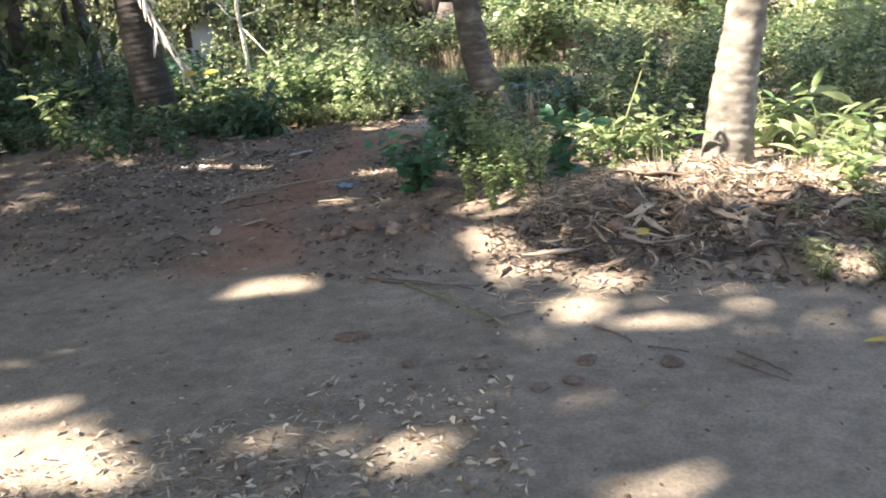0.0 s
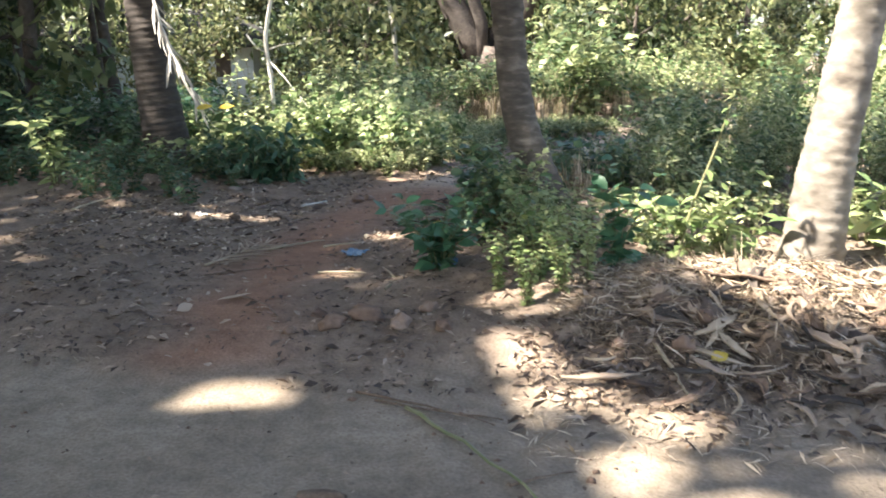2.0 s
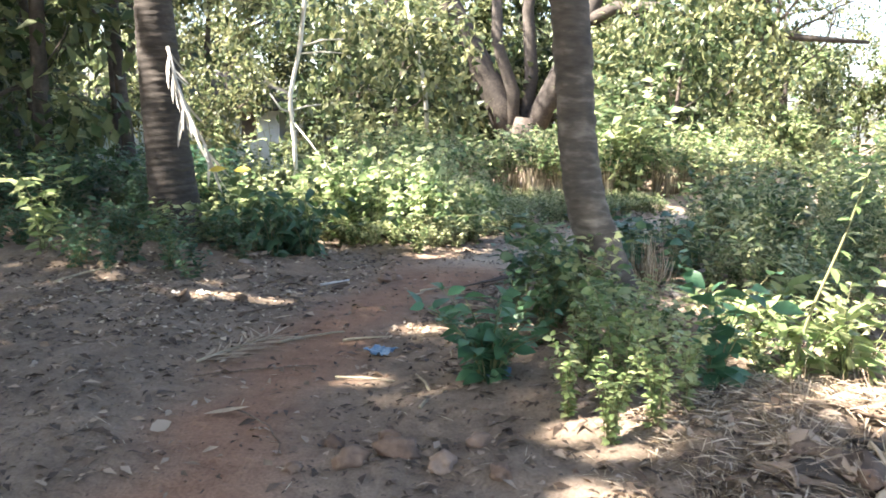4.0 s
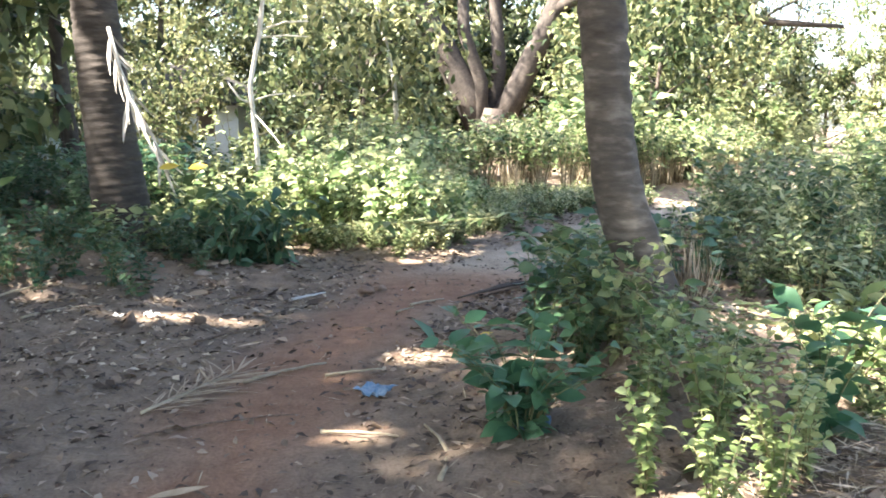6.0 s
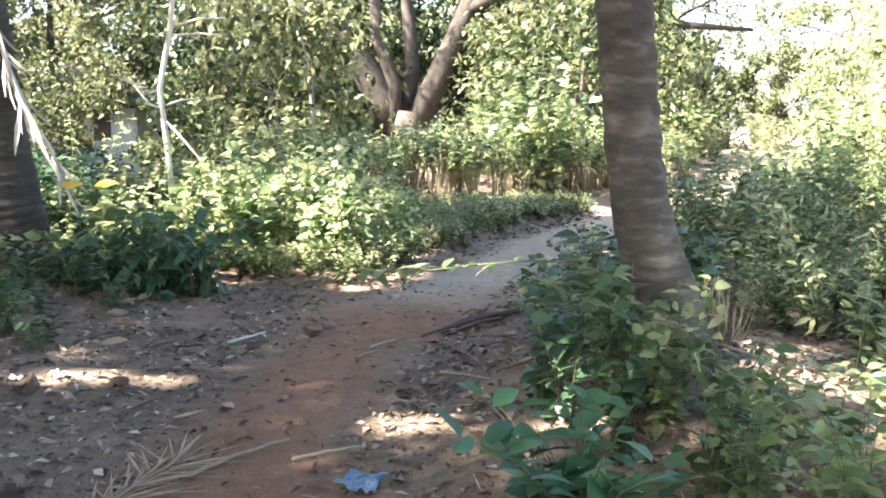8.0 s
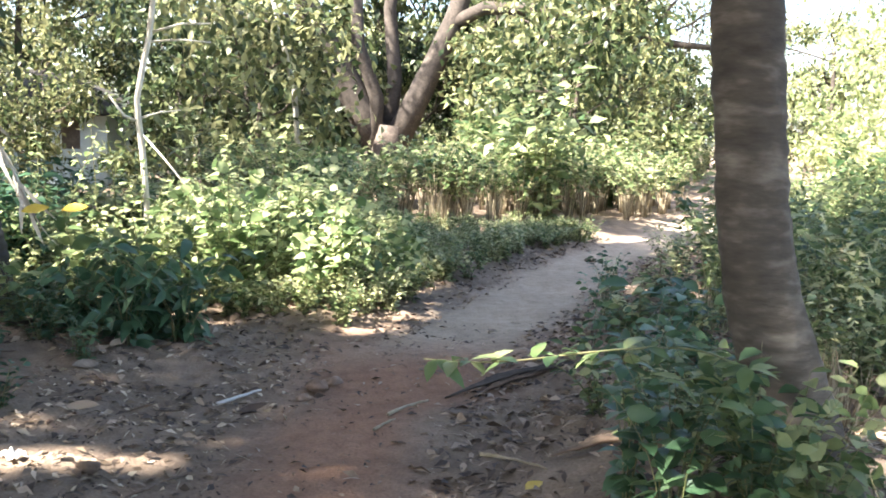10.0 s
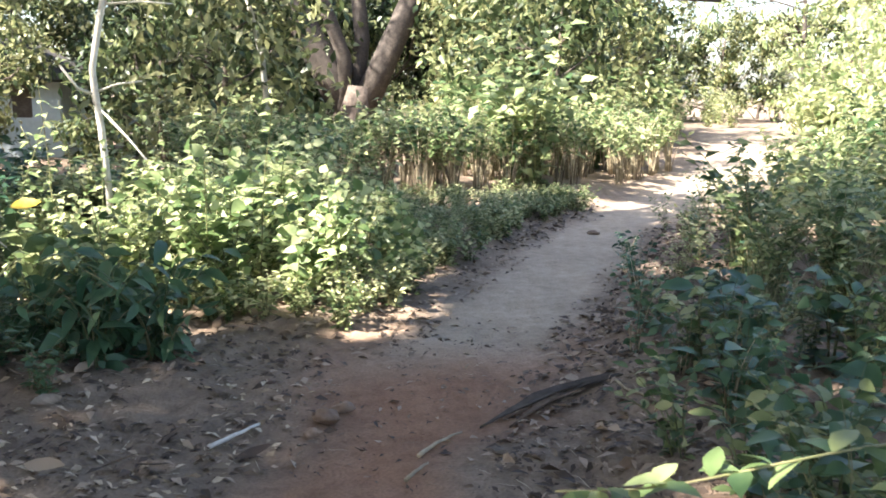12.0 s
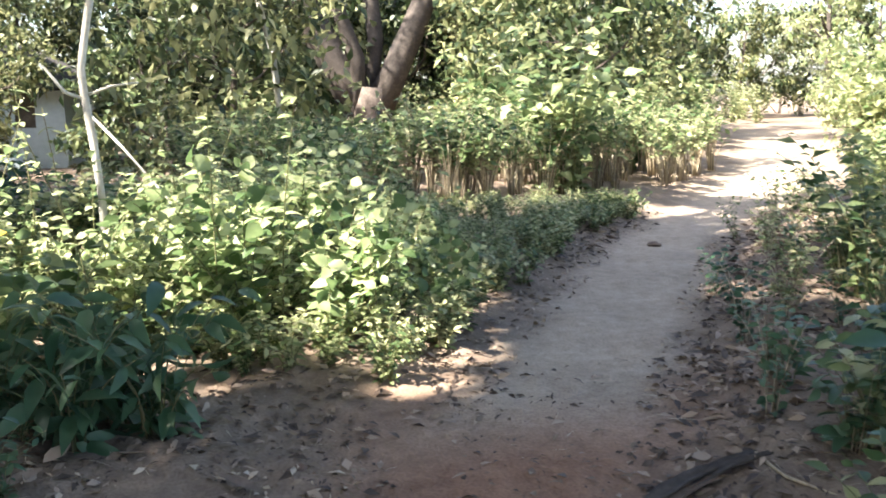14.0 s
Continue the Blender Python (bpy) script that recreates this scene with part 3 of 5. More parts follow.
def shade_trees():
    posts = [(-7.5, -4.5), (-10.5, 1.0), (-12.5, 6.5), (-9.5, 9.5), (-5.5, -9.0), (-14.0, 13.0), (-3.0, -5.5), (-8.0, 4.0), (-19.0, 7.0), (-20.0, 16.0), (-17.0, 1.0)]
    n = 6800
    tx, ty = RNG.uniform(-16, 8, n), RNG.uniform(-4, 27, n)
    # extra twigs added where the ground has to lie in shade
    tx, ty = np.append(tx, RNG.uniform(-0.8, 0.9, 70)), np.append(ty, RNG.uniform(10.6, 12.5, 70))
    for x0, x1, y0, y1 in ((-.5, 2.0, 12.3, 14.5), (-.3, 2.6, 14.5, 18.5), (-.3, 2.6, 14.5, 18.5), (-2.6, -.4, 5.7, 7.2), (-2.8, -1.4, 7.0, 9.2), (-2.0, 0.0, 9.9, 12.3), (0.9, 2.2, 2.2, 3.3), (-2.8, -1.4, 4.2, 5.0), (-1.3, -0.3, 3.6, 4.7), (-2.2, -0.6, 2.5, 2.9)):
        tx, ty = np.append(tx, RNG.uniform(x0, x1, 45)), np.append(ty, RNG.uniform(y0, y1, 45))
    tx, ty = tx[(ok := ~((tx > 3.5) & (ty > 16.5) & (RNG.random(len(tx)) < 0.5)) & ~((tx > -3) & (ty > 21)))], ty[ok]
    n = len(tx)
    tz = RNG.uniform(7.0, 9.5, n)
    twig = np.stack([tx - SHX * tz, ty - SHY * tz, tz], 1)
    per = 19
    C = np.repeat(twig, per, 0) + RNG.normal(0, 0.26, (n * per, 3))
    D = RNG.normal(0, 1, (n * per, 3))
    D = unit(D)
    K = C + D * 0.15
    C = C[(m := shaded(K[:, 0] + SHX * K[:, 2], K[:, 1] + SHY * K[:, 2]))]
    D = D[m]
    own = np.argmin(np.stack([np.hypot(C[:, 0] - a, C[:, 1] - b) for a, b in posts]), 0)
    town = np.argmin(np.stack([np.hypot(twig[:, 0] - a, twig[:, 1] - b) for a, b in posts]), 0)
    for k, (a, b) in enumerate(posts):
        ob = thing("shade_tree", "tall unseen leafy tree added to shade the dirt road", "tree", "shade trees")
        part("trunk", tubes("trunk", [[((a, b, -0.2), 0.3), ((a + .1, b, 2.5), 0.22), ((a, b + .2, 5.5), 0.18), ((a, b, 8.0), 0.1)]], 10), M_BARK, ob)
        mine = twig[town == k]
        limbs = []
        for tw in mine[:: max(1, len(mine) // 5)][:5]:
            limbs.append([(p, 0.07 * (1 - 0.13 * i)) for i, p in enumerate(curve_pts((a, b, RNG.uniform(3.5, 6.5)), tw, (0, 0, 0.4), 6))])
        if limbs:
            part("branching", tubes("branching", limbs, 5), M_BARK, ob)
        sel = own == k
        if sel.sum():
            part("crown", leaves("crown", C[sel], D[sel], RNG.normal(0, 0.5, (sel.sum(), 3)) + np.array(SUN_TO), 0.30, 0.2, 0.1), M_TREE, ob)


shade_trees()

# ---- weeds and shrubs ----
def off_trail(d=0.75):
    return lambda x, y: float(trail_dist(x, y)) > d


def left_bank(x, y):
    """The sunlit weed bed on the inner side of the path's bend."""
    return y > 13.1 + 0.25 * abs(x + 1.6) * (x < -1.6) and float(trail_dist(x, y)) > 0.95 and x < TRAIL[6][0] + (y - 14.9) * 0.62


W1 = [weed("weed", "dense green weed with pointed leaves", "weed", "weeds", RNG.uniform(0.65, 1.0), 10, 0.10, 0.05, 0.027, 0.5, M_WEED, fine=True) for _ in range(5)]
scatter(W1, [spot(x, y, RNG.uniform(0.6, 1.0) * (0.5 + 0.6 * min(1, max(0, (y - 13.1) / 2.2))) * (1.0 if x < -1.3 else 0.72 if x < -0.6 else 0.42), tilt=9) for x, y in in_region(225, -4.3, 2.5, 13.0, 19.5, left_bank)])
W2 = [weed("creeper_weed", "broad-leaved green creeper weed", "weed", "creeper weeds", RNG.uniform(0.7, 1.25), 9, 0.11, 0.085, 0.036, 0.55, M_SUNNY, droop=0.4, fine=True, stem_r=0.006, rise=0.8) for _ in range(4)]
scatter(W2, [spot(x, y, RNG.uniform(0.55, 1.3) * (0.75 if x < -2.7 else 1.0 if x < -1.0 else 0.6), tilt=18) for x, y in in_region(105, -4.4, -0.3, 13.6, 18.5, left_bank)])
low_spots = [spot(x, y, RNG.uniform(0.35, 0.7), tilt=8) for x, y in in_region(95, -1.2, 2.6, 14.6, 20.2, lambda x, y: left_bank(x, y + 0.1) or (x < 2.2 and y > 18.4 and float(trail_dist(x, y)) > 1.0))]
W13 = [weed("low_weed", "low green weed behind the path's bend", "weed", "low weeds", RNG.uniform(0.35, 0.5), 12, 0.08, 0.035, 0.026, 0.4, M_WEED, fine=True) for _ in range(3)]
scatter(W13, low_spots)
W3 = [weed("stalk_weed", "tall weed with bare upright stalks and leafy top", "weed", "tall weeds", RNG.uniform(1.15, 1.45), 13, 0.16, 0.08, 0.05, 0.6, M_BROAD, bare=0.52, stem_mat=M_DRYSTEM, stem_r=0.0095) for _ in range(4)]
scatter(W3, [spot(x, y, RNG.uniform(0.75, 1.05), tilt=3) for x, y in in_region(170, -3.5, 6.5, 19.6, 25.5, lambda x, y: y > 20.0 + 0.45 * max(0, x) and float(trail_dist(x, y)) > 1.2 and x < 2.4 + (y - 18.6) * 0.8)])


def right_wild(x, y):
    """Rough ground on the outer side of the path, clear of the palms' feet."""
    return float(trail_dist(x, y)) > 1.25 + 0.6 * (y > 17) and x > 1.4 + 0.64 * max(0, y - 12.8) and not (x < 2.2 and y < 10.3) and math.hypot(x - 2.5, y - 8.1) > 0.7


W4 = [weed("narrow_leaf_weed", "half-shaded green weed with narrow leaves and thin stems", "weed", "narrow-leaved weeds", RNG.uniform(0.8, 1.2), 11, 0.12, 0.04, 0.03, 0.55, M_WEED, rise=0.9) for _ in range(4)]
scatter(W4, [spot(x, y, RNG.uniform(0.6, 1.1), tilt=8) for x, y in in_region(290, 1.0, 15, 9.2, 24, right_wild)])
W7 = [weed("wild_shrub", "wild green shrub with mixed leaves", "shrub", "wild shrubs", RNG.uniform(1.2, 1.6), 13, 0.14, 0.07, 0.04, 0.75, M_BROAD, stem_r=0.007) for _ in range(4)]
scatter(W7, [spot(x, y, RNG.uniform(0.6, 1.1), tilt=8) for x, y in in_region(150, 2.4, 18, 11.5, 26, right_wild)])
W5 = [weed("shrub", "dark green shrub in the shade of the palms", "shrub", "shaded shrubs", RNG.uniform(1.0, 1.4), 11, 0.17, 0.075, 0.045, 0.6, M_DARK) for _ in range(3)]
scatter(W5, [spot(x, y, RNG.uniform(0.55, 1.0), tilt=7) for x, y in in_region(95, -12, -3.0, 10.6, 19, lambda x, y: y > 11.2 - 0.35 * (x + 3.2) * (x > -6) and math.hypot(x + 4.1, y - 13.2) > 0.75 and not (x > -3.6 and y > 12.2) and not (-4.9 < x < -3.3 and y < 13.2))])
G1 = [tuft("grass_tuft", "dry green grass tuft", "grass tufts", 60, 0.5, 0.34, 0.011, M_GRASS) for _ in range(3)]
scatter(G1, [spot(x, y, RNG.uniform(0.4, 1.0)) for x, y in in_region(190, 1.0, 9, 8.6, 22, lambda x, y: right_wild(x, y) and F5(x, y) > 0.35)])

# ---- forked tree ----
fork = thing("forked_tree", "large old forked tree with furrowed brown bark", "tree")
fx, fy, fs = 0.25, 38.0, 1.14


def fork_pt(x, y, z, r):
    return (fx + x * fs, fy + y * fs, 1.5 + (z - 1.5) * fs), r * fs


FORK = (((-.1, 0, -1.0, .85), (-.1, 0, .4, .68), (-.05, 0, 1.2, .64), (0, 0, 1.8, .55)),
        ((-.15, 0, .9, .52), (-.75, 0, 2.2, .48), (-1.4, 0, 3.4, .44), (-2.1, 0, 4.7, .38), (-3.6, 0, 7.5, .28)),
        ((-.35, -.3, .6, .25), (-.3, -.3, 2.6, .22), (-.9, -.3, 4.2, .2), (-1.0, 0, 7.0, .15)),
        ((.15, 0, .9, .45), (.85, 0, 2.4, .38), (1.4, 0, 3.6, .35), (2.0, 0, 5.0, .31), (3.0, 0, 8.0, .22)),
        ((0, .4, 1.2, .3), (.3, .8, 3.2, .24), (.1, 1, 5.5, .2), (.5, 1, 8.0, .16)),
        ((1.9, 0, 4.9, .24), (2.9, -.5, 5.4, .2), (4.4, -1, 5.35, .18), (6.4, -1.6, 4.75, .15), (8.4, -2, 4.4, .11), (10.4, -2, 4.3, .06)),
        ((-1.7, 0, 4.0, .18), (-2.6, -.4, 4.8, .15), (-4.4, -.8, 4.9, .1), (-6.2, -1, 4.4, .05)))
# darker bark puts shade into the limbs; the trunk keeps the sunlit tone
for limb in FORK:
    part("limb" if limb is not FORK[0] else "trunk", tubes("limb", [[fork_pt(*q) for q in limb]], 12), M_BARK if limb is FORK[0] else M_DKBARK, fork)
lp, tp = [], []
for s0, d0, ln, rr in (((2.2, 0, 6.5), (.8, -.3, .5), 6, .16), ((-2.2, 0, 6.5), (-.8, -.2, .6), 6, .16), ((.4, 1, 7.2), (.3, -.4, .8), 5, .16), ((4.4, -1, 4.3), (.4, -.3, .8), 4, .08), ((7, -1.7, 3.95), (.5, .1, .6), 3.5, .07), ((-4.4, -.8, 4.9), (-.4, 0, .7), 4, .08)):
    grow(fork_pt(*s0, 1)[0], d0, ln, rr, 2, lp, tp, 6, 0.18, 0.0)
tagged(part("branching", tubes("branching", lp, 6), M_BARK, fork), kind="stuff")
tp = np.array(tp)
nn = 6500
part("crown", leaves("crown", tp[RNG.integers(0, len(tp), nn)] + RNG.normal(0, 0.55, (nn, 3)), RNG.normal(0, 1, (nn, 3)), RNG.normal(0, .6, (nn, 3)) + np.array([0, 0, 1]), 0.26, 0.12), M_TREE, fork)

# ---- background woods ----
BG = [tree("distant leafy tree with thin branches", "distant trees", RNG.uniform(6, 8), 0.13, M_TREE, M_BARK, 3300, 0.40, (RNG.uniform(-1, 1), 0), 0.12, 9, clump=0.34) for _ in range(3)]
BG2 = [tree("distant sunlit tree with yellow-green leaves", "distant trees", RNG.uniform(5, 7), 0.10, M_SUNLIT, M_BARK, 2900, 0.38, (RNG.uniform(-1, 1), 0), 0.1, 9, clump=0.34) for _ in range(2)]
pl = []
for a in np.linspace(-44, 58, 46):
    for dist in (RNG.uniform(27, 34), RNG.uniform(36, 46), RNG.uniform(50, 75)):
        x, y = dist * math.sin(radians(a)) - 0.8, 5 + dist * math.cos(radians(a))
        if float(trail_dist(x, y)) > (3.2 if y < 22 else 6.0 if y < 50 else 0.0) and not (-18 < x < -4.0 and y < 41.5) and not (-23 < x < -8 and 39 < y < 50) and not (-6.5 < x < 4.6 and y < 40):
            pl.append((x, y))
RNG.shuffle(pl)
scatter(BG, [spot(x, y, RNG.uniform(0.8, 1.3)) for x, y in pl[: int(len(pl) * 0.62)]])
scatter(BG2, [spot(x, y, RNG.uniform(0.8, 1.25)) for x, y in pl[int(len(pl) * 0.62):]])
SH = [weed("thicket_bush", "dense leafy thicket bush", "shrub", "thicket", RNG.uniform(1.7, 2.3), 16, 0.26, 0.15, 0.075, 1.0, M_BROAD, stem_r=0.012) for _ in range(3)]
scatter(SH, [spot(x, y, RNG.uniform(0.7, 1.2), tilt=5) for x, y in in_region(150, -16, 24, 20.5, 34, lambda x, y: float(trail_dist(x, y)) > 2.0 and not (x > 3.0 and y < 24 and x < 8) and not (-2.4 < x < 1.8) and not (x < -3.0))])
SB = [weed("sunlit_bush", "yellow-green bush in full sun", "shrub", "sunlit bushes", RNG.uniform(1.5, 2.0), 14, 0.2, 0.08, 0.055, 0.9, M_SUNLIT, stem_r=0.01) for _ in range(2)]
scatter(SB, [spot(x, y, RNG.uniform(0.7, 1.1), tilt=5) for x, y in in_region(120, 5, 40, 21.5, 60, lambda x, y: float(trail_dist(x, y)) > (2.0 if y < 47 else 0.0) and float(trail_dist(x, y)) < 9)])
US = [tree("bushy small tree with leaves down to the weeds", "understorey trees", RNG.uniform(3.6, 4.6), 0.07, M_TREE, M_BARK, 2300, 0.25, (RNG.uniform(-.5, .5), 0), 0.08, 8, reach=0.36, clump=0.7) for _ in range(3)]
scatter(US, [spot(x, y, RNG.uniform(0.75, 1.15)) for x, y in ((-2.9, 24.0), (3.6, 26.0), (4.4, 29.0), (6.2, 31.0), (5.0, 34), (8.0, 36), (-13.5, 37.0), (-10.6, 35.5), (-17.0, 36.5))])
UB = [tree("bushy small tree with sunlit yellow-green leaves", "sunlit small trees", RNG.uniform(3.4, 4.4), 0.07, M_SUNLIT, M_BARK, 2300, 0.22, (RNG.uniform(-.5, .5), 0), 0.08, 8, reach=0.36, clump=0.7) for _ in range(2)]
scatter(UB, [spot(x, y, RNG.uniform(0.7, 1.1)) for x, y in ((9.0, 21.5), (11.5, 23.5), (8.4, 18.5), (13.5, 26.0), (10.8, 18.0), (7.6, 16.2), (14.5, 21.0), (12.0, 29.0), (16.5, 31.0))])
UD = [tree("dense tree with leaves coloured dark for the shade", "dark trees", RNG.uniform(5.5, 6.5), 0.12, M_SHADE, M_DKBARK, 3600, 0.32, (RNG.uniform(-.5, .5), 0), 0.08, 9, reach=0.36, clump=0.5) for _ in range(2)]
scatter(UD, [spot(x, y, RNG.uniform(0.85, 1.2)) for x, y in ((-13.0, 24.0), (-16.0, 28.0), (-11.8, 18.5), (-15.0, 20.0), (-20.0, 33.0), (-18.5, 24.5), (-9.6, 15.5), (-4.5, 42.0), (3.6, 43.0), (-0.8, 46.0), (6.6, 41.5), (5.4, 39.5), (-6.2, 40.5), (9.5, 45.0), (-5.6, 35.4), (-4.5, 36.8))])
# slim dark trunks on the shaded side of the clearing
SLIM = [(-7.4, 16.5, .16), (-9.3, 20, .13), (-8.8, 22.5, .10), (-6.7, 18.2, .13), (-12.5, 24, .16), (-10.9, 18.5, .10), (-13.8, 27, .15), (10.2, 40, .2), (12.5, 47, .2), (24.5, 52, .2), (21.5, 38, .16)]
for x, y, r in SLIM:
    ob = tree("slim dark-barked tree with high sparse leaves", "slim trees", 9.0, r, M_TREE, M_DKBARK, 1500, 0.24, (RNG.uniform(-.6, .6), 0), 0.5, 5)
    ob.matrix_basis = spot(x, y)

for x, y in ((-16.0, 39.6), (-20.0, 40.4), (-12.8, 40.8), (-24.0, 39.0), (-20.5, 51.0), (-14.0, 51.0)):
    ob = tree("tall tree shading the house", "trees by the house", 11.0, 0.2, M_TREE, M_DKBARK, 4200, 0.34, (RNG.uniform(-.6, .6), 0), 0.9, 7, reach=0.26)
    ob.matrix_basis = spot(x, y)

# ---- house ----
house = thing("house", "low bluish-white house with a dark tiled hip roof", "house")
HX0, HX1, HY0, HY1, HZ = -21.0, -10.2, 42.0, 48.0, -0.95


def box(name, x0, x1, y0, y1, z0, z1, material, parent, label="", bevel=0.0):
    bm = bmesh.new()
    bmesh.ops.create_cube(bm, size=1)
    for v in bm.verts:
        v.co = Vector(((x0 + x1) / 2 + v.co.x * (x1 - x0), (y0 + y1) / 2 + v.co.y * (y1 - y0), (z0 + z1) / 2 + v.co.z * (z1 - z0)))
    if bevel:
        bmesh.ops.bevel(bm, geom=bm.edges[:], offset=bevel, segments=2, affect="EDGES")
    me = bpy.data.meshes.new(name)
    bm.to_mesh(me)
    bm.free()
    return part(name, me, material, parent, label)


WT = 2.1
xs = [HX0, -18.6, -17.6, -14.3, -13.0, -11.9, -11.2, HX1]
for i in range(len(xs) - 1):
    if i % 2 == 0:
        box("wall", xs[i], xs[i + 1], HY0, HY0 + 0.2, HZ, WT, M_WALL, house)
    else:
        box("wall", xs[i], xs[i + 1], HY0, HY0 + 0.2, HZ, 0.6, M_WALL, house)
        w = box("window", xs[i], xs[i + 1], HY0 + 0.08, HY0 + 0.12, 0.6, WT, M_WOOD, house, "dark wooden shuttered window")
for args in ((HX0, HX0 + .2, HY0 + .2, HY1), (HX1 - .2, HX1, HY0 + .2, HY1), (HX0 + .2, HX1 - .2, HY1 - .2, HY1)):
    box("wall", *args, HZ, WT, M_WALL, house)
ex = 0.7
rv = [(HX0 - ex, HY0 - ex, 2.0), (HX1 + ex, HY0 - ex, 2.0), (HX1 + ex, HY1 + ex, 2.0), (HX0 - ex, HY1 + ex, 2.0), (HX0 + 3, 45, 3.7), (HX1 - 2.2, 45, 3.7)]
rv = rv + [(a, b, c - 0.12) for a, b, c in rv]
part("roof", mesh_np("roof", rv, [np.array([(0, 1, 5, 4), (2, 3, 4, 5), (6, 10, 11, 7), (8, 11, 10, 9), (0, 6, 7, 1), (1, 7, 8, 2), (2, 8, 9, 3), (3, 9, 6, 0)]), np.array([(1, 2, 5), (3, 0, 4), (7, 11, 8), (9, 10, 6)])]), M_ROOF, house)

# ---- plants along the path ----
def put(ob, x, y, scale=1.0, turn=None, z=None):
    ob.matrix_basis = spot(x, y, scale, turn, z)
    return ob


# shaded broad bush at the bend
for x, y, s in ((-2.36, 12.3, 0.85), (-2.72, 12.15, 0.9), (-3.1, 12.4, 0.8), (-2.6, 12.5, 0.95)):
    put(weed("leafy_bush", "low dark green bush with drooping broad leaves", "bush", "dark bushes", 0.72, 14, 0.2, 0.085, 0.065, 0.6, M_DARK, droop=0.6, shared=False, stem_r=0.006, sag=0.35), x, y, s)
# bush with a bluish sheen beside the path
put(weed("leafy_bush", "bluish-green bush with large soft leaves by the path", "bush", "", 0.45, 30, 0.14, 0.08, 0.05, 0.55, M_BLUEGREEN, droop=0.3, shared=False, stem_r=0.005), -0.28, 7.5)
put(weed("leafy_bush", "bluish-green bush with large soft leaves beside the heap", "bush", "", 0.62, 11, 0.15, 0.10, 0.075, 0.32, M_BLUEGREEN, droop=0.35, shared=False, stem_r=0.005), 0.92, 7.35)
# creeper clump round the middle palm's foot
for x, y, s in ((-0.08, 8.62, 1.0), (0.12, 8.42, 0.95), (-0.15, 8.9, 0.85), (0.28, 8.3, 0.8), (0.05, 8.15, 0.65)):
    put(weed("creeper_clump", "tangled green creeper with heart-shaped leaves", "creeper", "creeper clumps", 0.68, 10, 0.10, 0.07, 0.045, 0.3, M_DARK if s > 0.82 else M_BROAD, droop=0.45, fine=True), x, y, s)
# sunlit herbs in front of it
for x, y, s in ((0.28, 6.5, .7), (0.5, 6.6, .8), (0.12, 6.85, 0.75), (0.38, 6.98, 1.1), (0.68, 6.85, 0.8), (0.5, 7.25, 0.8), (0.25, 7.4, 0.9)):
    put(weed("herb", "sunlit pale green herb with small leaves", "herb", "sunlit herbs", 0.58, 13, 0.06, 0.036, 0.024, 0.24, M_LANCE, fine=True), x, y, s)
# lance-leaved plants
for x, y, s in ((1.5, 7.72, 1.0), (1.78, 7.82, 1.1), (1.98, 8.1, 1.0), (1.3, 7.95, 0.9), (2.95, 6.75, 1.1), (3.2, 7.1, 1.3), (3.05, 7.7, 1.2), (2.8, 6.2, 0.9), (3.5, 6.6, 1.2), (1.75, 9.15, 0.8), (2.05, 9.8, 0.9), (3.1, 8.7, 1.5), (3.6, 8.0, 1.2)):
    put(weed("lance_leaf_plant", "yellow-green plant with long lance-shaped leaves", "plant", "lance-leaved plants", 0.42, 6, 0.22, 0.07, 0.055, 0.28, M_LANCE, droop=0.5, shared=False, rise=0.9, stem_r=0.005), x, y, s)
# low weeds that fill the bank between the palms
W8 = [weed("bank_weed", "low mixed weed on the bank", "weed", "bank weeds", 0.5, 9, 0.085, 0.045, 0.03, 0.35, M_WEED, fine=True) for _ in range(3)]
scatter(W8, [spot(x, y, RNG.uniform(0.5, 1.15), tilt=8) for x, y in in_region(62, 0.1, 3.6, 6.9, 11.5, lambda x, y: float(trail_dist(x, y)) > 1.15 and y > 7.3 + 0.0 * x and math.hypot(x - 2.48, y - 8.1) > 0.55 and not (0.5 < x < 2.1 and 8.3 < y < 10.6) and not (x > 1.6 and y < 7.6))])
WR = [weed("path_weed", "thin ragged weed beside the path", "weed", "path weeds", RNG.uniform(0.35, 0.6), 8, 0.075, 0.035, 0.035, 0.35, M_WEED, stem_mat=M_DRYSTEM, fine=True) for _ in range(3)]
scatter(WR, [spot(x, y, RNG.uniform(0.5, 1.1), tilt=12) for x, y in in_region(34, 1.2, 7.5, 13.2, 21.5, lambda x, y: x > float(np.interp(y, TRAIL[:, 1], TRAIL[:, 0])) and 0.62 < float(trail_dist(x, y)) < 1.9)])
W9 = [weed("dry_weed", "sparse dry weed with small dark leaves", "weed", "dry weeds", 0.6, 8, 0.075, 0.045, 0.05, 0.3, M_DARK, stem_mat=M_DRYSTEM, fine=True) for _ in range(2)]
scatter(W9, [spot(x, y, RNG.uniform(0.6, 1.0), tilt=10) for x, y in ((0.55, 11.9), (0.8, 12.4), (1.05, 13.2), (0.62, 11.3), (1.3, 12.0), (1.35, 13.9), (1.7, 13.2), (1.0, 11.2), (1.5, 14.6), (2.1, 13.4), (0.9, 10.7), (1.6, 11.2), (0.5, 10.5), (2.3, 14.9))])
